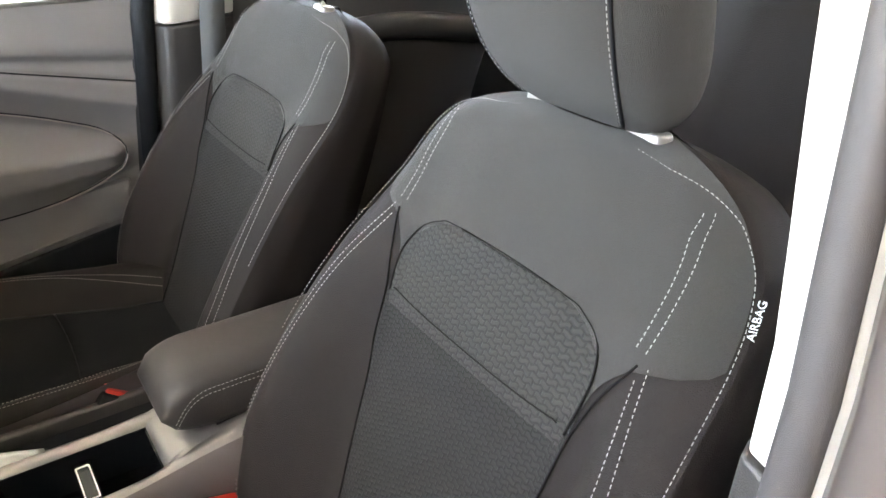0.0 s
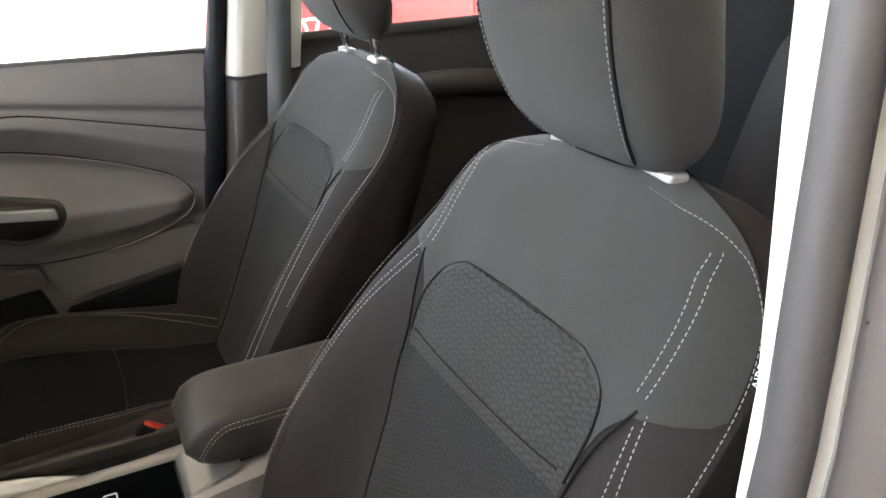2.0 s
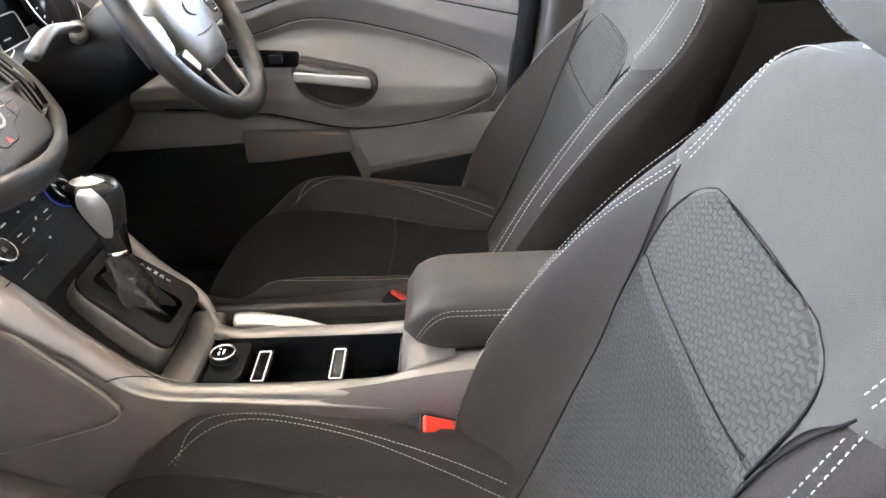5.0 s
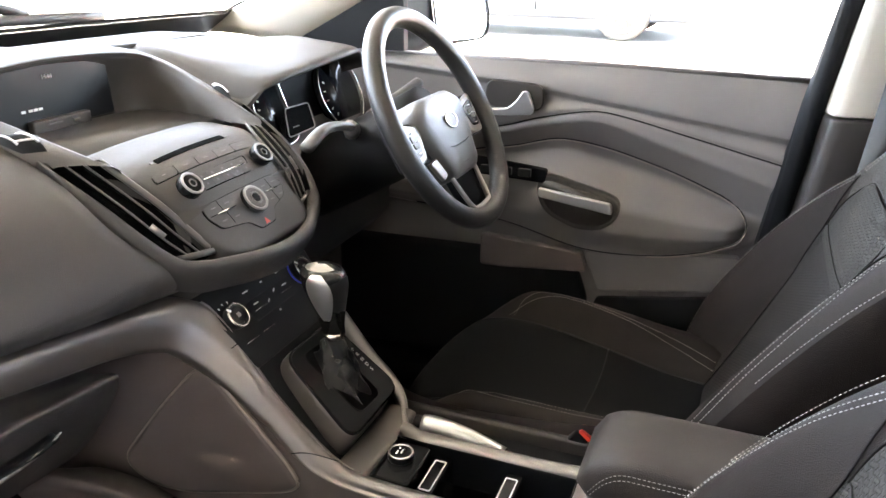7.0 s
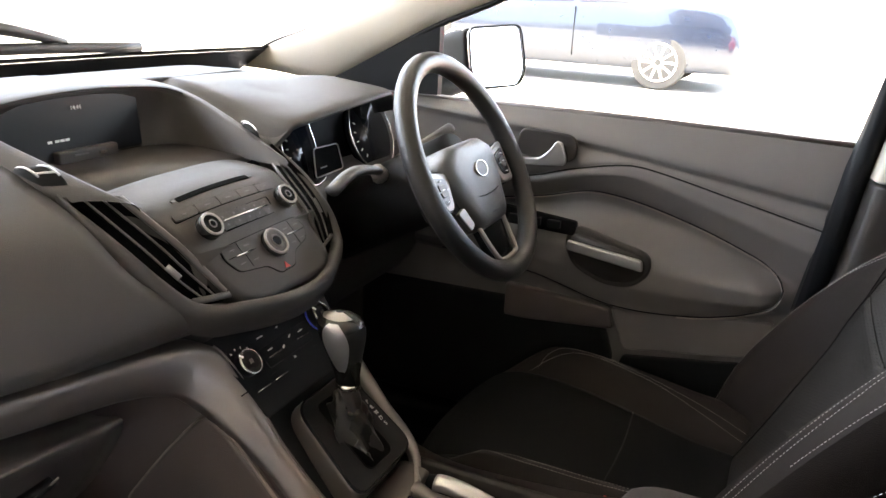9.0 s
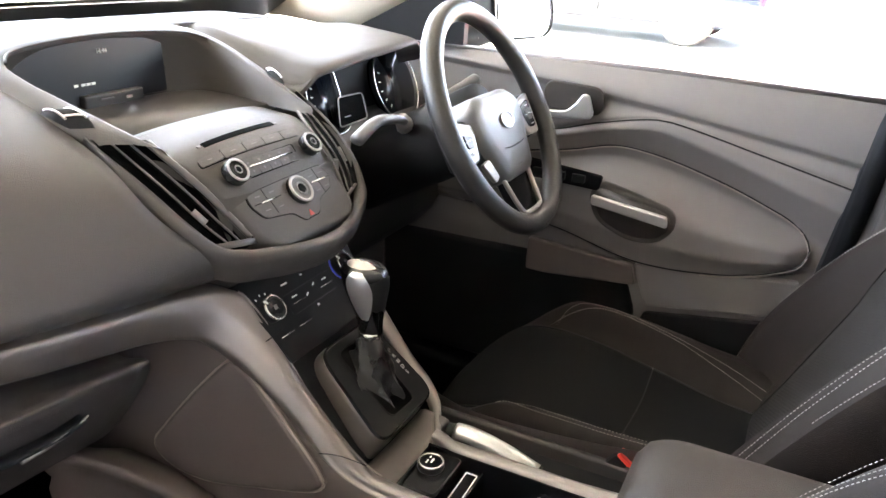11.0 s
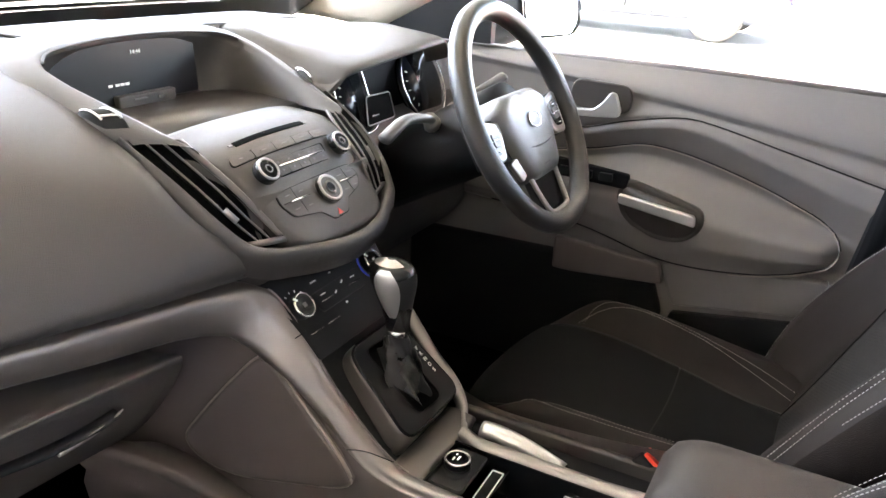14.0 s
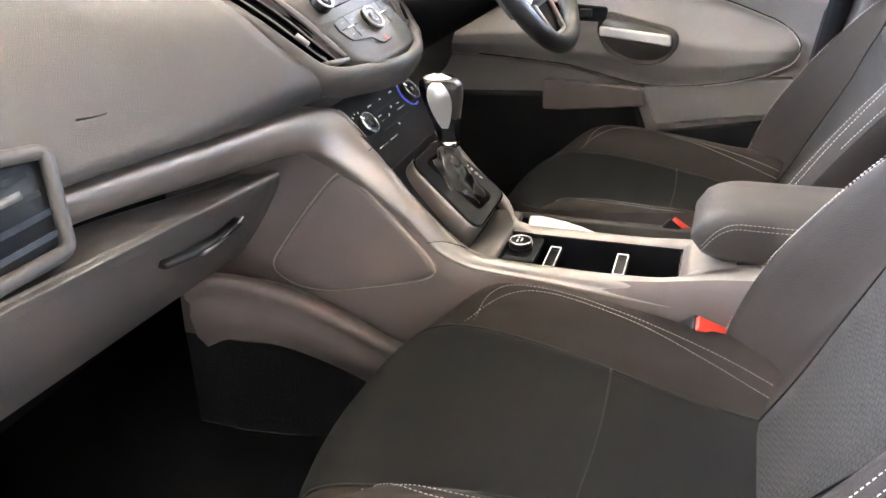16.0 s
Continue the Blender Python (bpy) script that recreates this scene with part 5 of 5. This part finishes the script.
part("grip_cover", grid([[p + Vector((.0145 * math.cos(a), 0, .0150 * math.sin(a))) for a in frange(radians(55), radians(185), 12)] for p in lever[3:]]), ALLOY, handbrake, "bright metal grip cover", thick=.001)

armrest = thing("armrest", "padded dark armrest box on the centre console", "armrest")
rows = []
for k in range(22):
    t = k / 21
    y = -.470 - .30 * t
    e = math.sqrt(max(0.0, 1 - (1 - min(1, t * 5)) ** 2)) if t < .2 else 1
    top, low = .735 + .041 * e, .726 - .034 * e
    w = .064 * (.88 + .12 * e)
    rows.append([Vector((w * math.copysign(abs(math.cos(a)) ** .42, math.cos(a)) - .022, y, (top + low) / 2 + (top - low) / 2 * math.copysign(abs(math.sin(a)) ** .5, math.sin(a)))) for a in [2 * math.pi * i / 36 for i in range(36)]])
lid_rows = [list(r) for r in rows]
part("lid", grid(rows, True, True), ARMVINYL, armrest, "padded dark vinyl lid")
for d in (0, .007):
    line = [r[17] + Vector((-.0008, 0, .006 - d - .030 * (1 - min(1, k / 3)) ** 2)) for k, r in enumerate(lid_rows[1:])]
    part("stitching", stitches(smooth_path(line, 60), lambda i: (-1, 0, .2)), THREAD, armrest, "pale contrast stitching")
part("bin", box(-.078, .040, -.75, -.52, .60, .71), PLASTIC, armrest, bevel=.01)


# ---- driver's door ----
door = thing("driver_door", "closed driver's door with a dark moulded inner panel", "car door")


Z1 = ((-.70, -.666, -.154, .3), (.983, .987, 1.053, 1.09))
Z2 = ((-.70, -.671, -.505, -.363, -.312, -.206, -.131, .3), (.931, .937, .975, 1.006, 1.009, .987, .965, .90))
Z3 = ((-.70, -.629, -.45, -.266, -.148, .3), (.80, .838, .908, .946, .921, .84))
Z4 = ((-.70, -.609, -.478, -.319, -.138, .3), (.80, .775, .738, .729, .768, .80))


DROP = ((-.70, -.60, -.45, -.30, 0, .3), (.044, .040, .027, .016, .010, .010))


def door_x(y, z):
    """Where the inner panel's surface stands at y, z."""
    z1, z2, z3, z4 = (curve_at(*q, y) for q in (Z1, Z2, Z3, Z4))
    f = ease(-.640, -.585, y)
    if z > z1:
        return .704 - .030 * ease(-.35, 1, (1.092 - z) / max(.01, 1.092 - z1)) if z < 1.092 else .704
    if z > z2:
        return .674 + .0075 * ease(0, .013, z1 - z) - .0105 * ease(.011, max(.02, z1 - z2), z1 - z) + .0030 * math.exp(-((z - z2) / .0035) ** 2)
    band = z2 - curve_at(*DROP, y)
    if z > band:
        return .671 - .003 * (z2 - z) / (z2 - band) + .0030 * math.exp(-((z - z2) / .0035) ** 2)
    if z > z3:
        t = (band - z) / max(.006, band - z3)
        return .668 + (.021 + .008 * f) * (t * t / .2 if t < .1 else (t - .05) / .95)
    if z > z4:
        t = (z3 - z) / max(.02, z3 - z4)
        return .689 + .008 * f + f * (.005 * ease(0, .12, t) - .050 * ease(.10, .56, t) + .015 * ease(.74, 1, t))
    return .689 - f * .022 * ease(z4 - .012, z4, z) - .006 * ease(z4 - .012, z4 - .06, z)


def panel_line(name, zs, y0, y1, r, mat, off=-.001, parent=None):
    pts = [Vector((door_x(y, curve_at(*zs, y)) + off, y, curve_at(*zs, y))) for y in frange(y0, y1, 40)]
    return part(name, tube(pts, r, 6), mat, parent or door)


part("inner_panel", grid([[Vector((door_x(y, z), y, z)) for y in frange(.35, -.70, 84)] for z in frange(.44, 1.094, 210)]), DOORLIT, door, "dark moulded door panel")
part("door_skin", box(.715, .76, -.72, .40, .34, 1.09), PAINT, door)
part("window_sill", tube([Vector((.706, .35, 1.092)), Vector((.704, -.30, 1.094)), Vector((.702, -.70, 1.087))], .006, 10), DOORLIT, door, "pale lit window sill")
panel_line("panel_groove", Z2, .25, -.68, .0016, BLACK, -.0016)
loop = [(y, curve_at(*Z3, y)) for y in frange(.0, -.575, 24)] + [(-.606, .840), (-.622, .818), (-.612, .790), (-.585, .771)] + [(y, curve_at(*Z4, y)) for y in frange(-.555, .05, 26)]
pts = smooth_path([(door_x(max(-.598, y), z + .0005 * (k < 24) + .006 * (k > 27)) - .0010, y, z) for k, (y, z) in enumerate(loop)], 120)
part("armrest_piping", tube(pts, .0015, 6), BLACK, door, "dark piping round the armrest")
# Pale tube for the light caught by the ridge above the armrest.
part("ridge_glint", tube([p + Vector((-.0015, 0, -.0030)) for p in pts[:74]], .0015, 6), GLINT, door, "painted highlight along the armrest ridge")
m_side = Matrix(((0, 0, -1, 0), (1, 0, 0, 0), (0, 1, 0, 0), (0, 0, 0, 1)))
part("pull_cup", prism(rounded([(-.385, .848), (-.232, .886), (-.214, .85), (-.235, .80), (-.30, .772), (-.355, .775), (-.390, .81)], .025), .02, Matrix.Translation((.6475, 0, 0)) @ m_side), PLASTIC, door, "dark pull recess", bevel=.006)
part("pull_well", prism(rounded([(-.375, .842), (-.236, .872), (-.226, .85), (-.245, .808), (-.30, .784), (-.352, .787), (-.380, .81)], .022), .004, Matrix.Translation((.6455, 0, 0)) @ m_side), PLASTIC, door)
part("pull_bar", prism(rounded([(-.372, .838), (-.224, .855), (-.224, .835), (-.375, .815)], .007), .016, Matrix.Translation((.638, 0, 0)) @ m_side), ALLOY, door, "bright metal pull bar", bevel=.005)
part("switch_plate", prism(rounded([(-.24, .892), (-.08, .905), (-.08, .868), (-.236, .862)], .008), .012, Matrix.Translation((.646, 0, 0)) @ m_side), GLOSS, door, "black window switch plate", bevel=.003)
for y in (-.115, -.155, -.195):
    part("window_switch", box(.636, .646, y - .013, y + .013, .874, .890), BLACK, door, bevel=.002)
# Darker than the panel around it, to give the recess its shade.
part("handle_recess", prism(rounded([(-.22, 1.055), (-.10, 1.06), (-.10, 1.005), (-.22, 1.0)], .025), .01, Matrix(((0, 0, -1, .662), (1, 0, 0, 0), (0, 1, 0, 0), (0, 0, 0, 1)))), ARMVINYL, door, "release recess darkened for shade", bevel=.004)
part("handle", prism(rounded([(-.08, 1.000), (-.150, 1.006), (-.168, 1.022), (-.180, 1.042), (-.192, 1.040), (-.204, 1.008), (-.200, .996), (-.150, .991), (-.08, .988)], .006), .012, Matrix.Translation((.650, 0, 0)) @ m_side), ALLOY, door, "bright metal door release", bevel=.003)
# Footwell shade is put into the pocket's black colour.
part("map_pocket", prism(rounded([(.25, .69), (-.30, .705), (-.335, .61), (-.30, .42), (.25, .42)], .02), .06, Matrix.Translation((.668, 0, 0)) @ m_side), BLACK, door, "moulded map pocket blackened for footwell shade", bevel=.012)
part("pocket_panel", prism(rounded([(-.10, .735), (-.318, .721), (-.330, .681), (-.144, .664), (-.10, .664)], .008), .02, Matrix.Translation((.657, 0, 0)) @ m_side), SIDE, door, "smooth dark panel above the map pocket", bevel=.006)
part("lower_panel", prism(rounded([(-.318, .722), (-.62, .752), (-.60, .676), (-.352, .637)], .010), .05, Matrix.Translation((.670, 0, 0)) @ m_side), DOORLIT, door, "smooth lower door panel", bevel=.010)
# Black here too, for the shade low on the door.
part("door_foot", prism(rounded([(-.352, .622), (-.66, .672), (-.66, .44), (-.30, .44)], .008), .05, Matrix.Translation((.672, 0, 0)) @ m_side), BLACK, door, "door foot blackened for footwell shade", bevel=.010)
part("door_frame", tube([Vector((.66, -.655, .75)), Vector((.68, -.70, 1.05)), Vector((.655, -.735, 1.25)), Vector((.60, -.77, 1.52))], .022, 10), BLACK, door, "black window frame")
part("quarter_trim", prism([(.085, 1.10), (.36, 1.10), (.20, 1.185), (.085, 1.243)], .02, Matrix(((0, 0, 1, .70), (1, 0, 0, 0), (0, 1, 0, 0), (0, 0, 0, 1)))), BLACK, door, "black mirror corner trim", smooth=False)
part("window", grid([[(.705, -.70, 1.09), (.61, -.76, 1.52)], [(.705, .12, 1.10), (.63, .0, 1.50)]]), GLASS, door, "clear side window", smooth=False)

rear_door = thing("rear_door", "closed rear door with dark inner panel", "car door")
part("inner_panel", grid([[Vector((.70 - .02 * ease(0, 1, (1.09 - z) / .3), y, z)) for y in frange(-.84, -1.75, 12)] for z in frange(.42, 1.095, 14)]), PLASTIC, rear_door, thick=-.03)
part("window_sill", tube([Vector((.70, -.84, 1.094)), Vector((.70, -1.75, 1.10))], .012, 8), DASH, rear_door)

part("window_divider", box(.685, .705, -1.42, -1.385, 1.09, 1.50), BLACK, rear_door, "dark window divider")
part("window", grid([[(.705, -.86, 1.10), (.63, -.90, 1.52)], [(.705, -1.75, 1.10), (.62, -1.80, 1.50)]]), GLASS, rear_door, smooth=False)
part("arm_pad", tube(smooth_path([(.67, -.90, .93), (.655, -1.1, .97), (.655, -1.3, .965), (.67, -1.6, .90)], 20), .03, 10), DASH, rear_door)

MIR = Matrix.Translation((.93, .05, 1.165)) @ pose(0, 0, 0, 78, 0, -24)
mo = rounded([(-.088, .064), (.080, .072), (.086, -.03), (.06, -.066), (-.07, -.066), (-.092, -.03)], .022)
part("mirror_rim", tube([MIR @ Vector((p[0], p[1], .003)) for p in mo], .0022, 8, True), BLACK, door, "black mirror rim")
part("mirror_housing", prism(mo, .09, MIR @ pose(0, 0, -.008) @ Matrix.Diagonal((1.02, 1.03, 1, 1))), BLACK, door, "black door mirror housing", bevel=.012)
part("mirror_glass", prism(mo, .004, MIR), CHROME, door, "bright door mirror glass", smooth=False)
part("mirror_arm", tube([Vector((.71, .16, 1.10)), Vector((.82, .14, 1.10)), Vector((.92, .10, 1.12))], .028, 10), BLACK, door)

ws = part("windscreen", grid([[Vector((x, .76 - .08 * (x / .7) ** 2 - .86 * t, 1.06 + .52 * t + .0 * x)) for x in frange(-.70, .70, 15)] for t in frange(0, 1, 6)]), GLASS)
part("windscreen_frit", grid([[Vector((x, .76 - .08 * (x / .7) ** 2 - .86 * t, 1.062 + .52 * t)) for x in frange(-.70, .70, 15)] for t in (.185, .195, .203)]), BLACK, ws, "black printed lower border")
part("cowl_cover", grid([[Vector((x, .757 - .08 * (x / .7) ** 2 - .86 * t, 1.060 + .52 * t)) for x in frange(-.70, .70, 15)] for t in (-.04, .06, .12, .19)]), BAND, ws, "grey shaded strip below the glass")
tagged(ws, "clear curved windscreen above the dashboard", "windscreen", kind="structure")

# ---- open passenger door ----
open_door = thing("passenger_door", "open front passenger door swung out beside the camera", "car door")
HINGE = pose(-.76, .42, 0, 0, 0, -62)
bm = grid([[Vector((.70 - door_x(y, z), y - .42, z)) for y in frange(.35, -.70, 40)] for z in frange(.44, 1.094, 60)])
bm.transform(HINGE)
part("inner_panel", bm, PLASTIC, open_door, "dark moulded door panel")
part("door_skin", box(-.06, -.02, -1.14, -.02, .34, 1.09, HINGE), PAINT, open_door, "bronze metallic outer skin")
part("window_frame", tube([HINGE @ Vector(p) for p in ((.0, -.06, 1.10), (.06, -.45, 1.42), (.08, -.62, 1.52), (.08, -1.10, 1.53), (.02, -1.12, 1.10))], .02, 8), BLACK, open_door)

# ---- rear bench ----
bench = thing("rear_bench", "dark cloth rear bench seat behind the front seats", "car seat")
rows = []
for k in range(20):
    t = k / 19
    z = .55 + .55 * t
    y = -1.42 - .22 * t
    r = .06 * math.sin(math.pi * min(1, t * 1.02)) ** .3
    rows.append([Vector((x, y - .05 + r + .03 * math.cos(x * 9), z)) for x in frange(-.62, .62, 25)])
part("backrest", grid(rows), DARKCLOTH, bench, "black cloth backrest", thick=.10)
part("cushion", box(-.62, .62, -1.45, -.98, .42, .60), DARKCLOTH, bench, "black cloth cushion", bevel=.05)
wing = smooth_path([(-.13, 1.185, 0), (-.092, 1.142, 0), (-.059, 1.109, 0), (-.035, 1.042, 0), (-.013, .96, 0), (.002, .90, 0), (.015, .80, 0), (.02, .62, 0)], 26)
part("outer_backrest", grid([[Vector((p.x - .62 * t ** .8, -1.45 + .035 * math.sin(math.pi * min(1, .5 * t + .12)) - .10 * (p.y - 1.0), p.y)) for t in frange(0, .8, 10)] for p in wing]), BOLSTER, bench, "dark raised outer backrest", thick=.05)
guide = part("headrest_guide", box(.222, .262, -1.665, -1.635, 1.094, 1.106), BLACK, bench, "black headrest guide", bevel=.004)
part("guide_trim", tube(smooth_path([(.266, -1.634, 1.094), (.262, -1.632, 1.106), (.246, -1.632, 1.109)], 10), .0022, 6), CHROME, guide, "bright guide edge")
for a, b in (((.214, -1.66, 1.131), (.028, -1.66, 1.150)), ((.213, -1.66, 1.122), (.052, -1.66, 1.110))):
    part("backrest_edge", tube([Vector(a), Vector(b)], .004, 6), PLASTIC, bench, "folded edge behind the backrest")

# ---- outside ----
def parked_car(name, label, at, turn, paint):
    c = thing(name, label, "car", at)
    c.rotation_euler = (0, 0, radians(turn))
    st = (-2.25, -2.1, -1.5, -.95, -.3, .5, 1.2, 1.9, 2.2)
    belt = (.70, .92, .98, 1.0, .98, .96, .94, .84, .66)
    top = (.72, .96, 1.06, 1.42, 1.50, 1.44, 1.00, .87, .68)
    rows = []
    for x in frange(-2.25, 2.2, 40):
        b, t = curve_at(st, belt, x), curve_at(st, top, x)
        w = .90 * (1 - .12 * abs(x / 2.25) ** 4)
        r = w - .26 * ease(.05, .4, t - b) - .03
        rows.append([Vector((x, s * q, z)) for s, q, z in ((-1, w - .03, .24), (-1, w, .45), (-1, w, .70), (-1, w - .02, b), (-1, r, t), (-1, r * .5, t + .02), (1, r * .5, t + .02), (1, r, t), (1, w - .02, b), (1, w, .70), (1, w, .45), (1, w - .03, .24))])
    part("body", grid(rows, True, True), paint, c, "glossy bodywork")
    for s in (-1, 1):
        for x in (-1.35, 1.38):
            m = pose(x, s * .88, .34, 90 * -s, 0, 0)
            w = part("wheel", disc(.34, .22, m), TYRE, c, "black tyre", bevel=.03)
            part("rim", ring(.23, .012, m @ pose(0, 0, .005)), ALLOY, w, "silver alloy rim")
            for a in range(0, 360, 36):
                part("spoke", box(.04, .225, -.014, .014, -.01, .012, m @ pose(0, 0, 0, 0, 0, a)), ALLOY, w, smooth=False)
        for x0, x1 in ((-.98, -.28), (-.20, .62)):
            rows = []
            for x in frange(x0, x1, 8):
                b, t = curve_at(st, belt, x), curve_at(st, top, x)
                w = .90 * (1 - .12 * abs(x / 2.25) ** 4)
                r = w - .26 * ease(.05, .4, t - b) - .03
                rows.append([Vector((x, s * (w - .02 + (r - w + .02) * q + .006), b + (t - b) * q)) for q in (.06, .5, .86)])
            part("side_glass", grid(rows), SCREEN, c, "dark side glass")
        part("door_line", box(-.25, -.238, s * .893 - .012, s * .893 + .012, .35, .95), BLACK, c, smooth=False)
    part("rear_glass", grid([[Vector((x, y, curve_at(st, top, x) + .024)) for y in (-.5, 0, .5)] for x in (-1.40, -1.2, -1.02)]), SCREEN, c)
    part("front_glass", grid([[Vector((x, y, curve_at(st, top, x) + .024)) for y in (-.52, 0, .52)] for x in (.62, .85, 1.08)]), SCREEN, c)
    return c


blue = parked_car("parked_car", "dark blue parked car with bright alloy wheels", (12.3, 2.94, 0), 90, BLUECAR)
blue.scale = (1.18, 1.18, 1.18)
parked_car("parked_car", "red parked car beyond the rear window", (6.9, -3.9, 0), 90, REDCAR)

wiper = thing("windscreen_wiper", "black windscreen wiper resting below the glass", "wiper")
part("blade", tube(smooth_path([(-.40, .80, 1.165), (0, .80, 1.162), (.30, .80, 1.158), (.60, .80, 1.147)], 16), .013, 6), PLASTIC, wiper, "black rubber blade")
part("arm", tube(smooth_path([(-.10, .80, 1.232), (.10, .80, 1.222), (.264, .80, 1.196), (.40, .80, 1.166)], 14), .017, 8, taper=lambda q: 1.3 - .8 * q), PLASTIC, wiper, "dark wiper arm")
part("bonnet", grid([[Vector((x, y, 1.06 - .10 * ((y - .85) / .9) ** 2 - .10 * abs(x / .75) ** 3)) for x in frange(-.75, .75, 13)] for y in frange(.84, 1.8, 8)]), PAINT, shell, "bronze metallic bonnet", thick=.01)
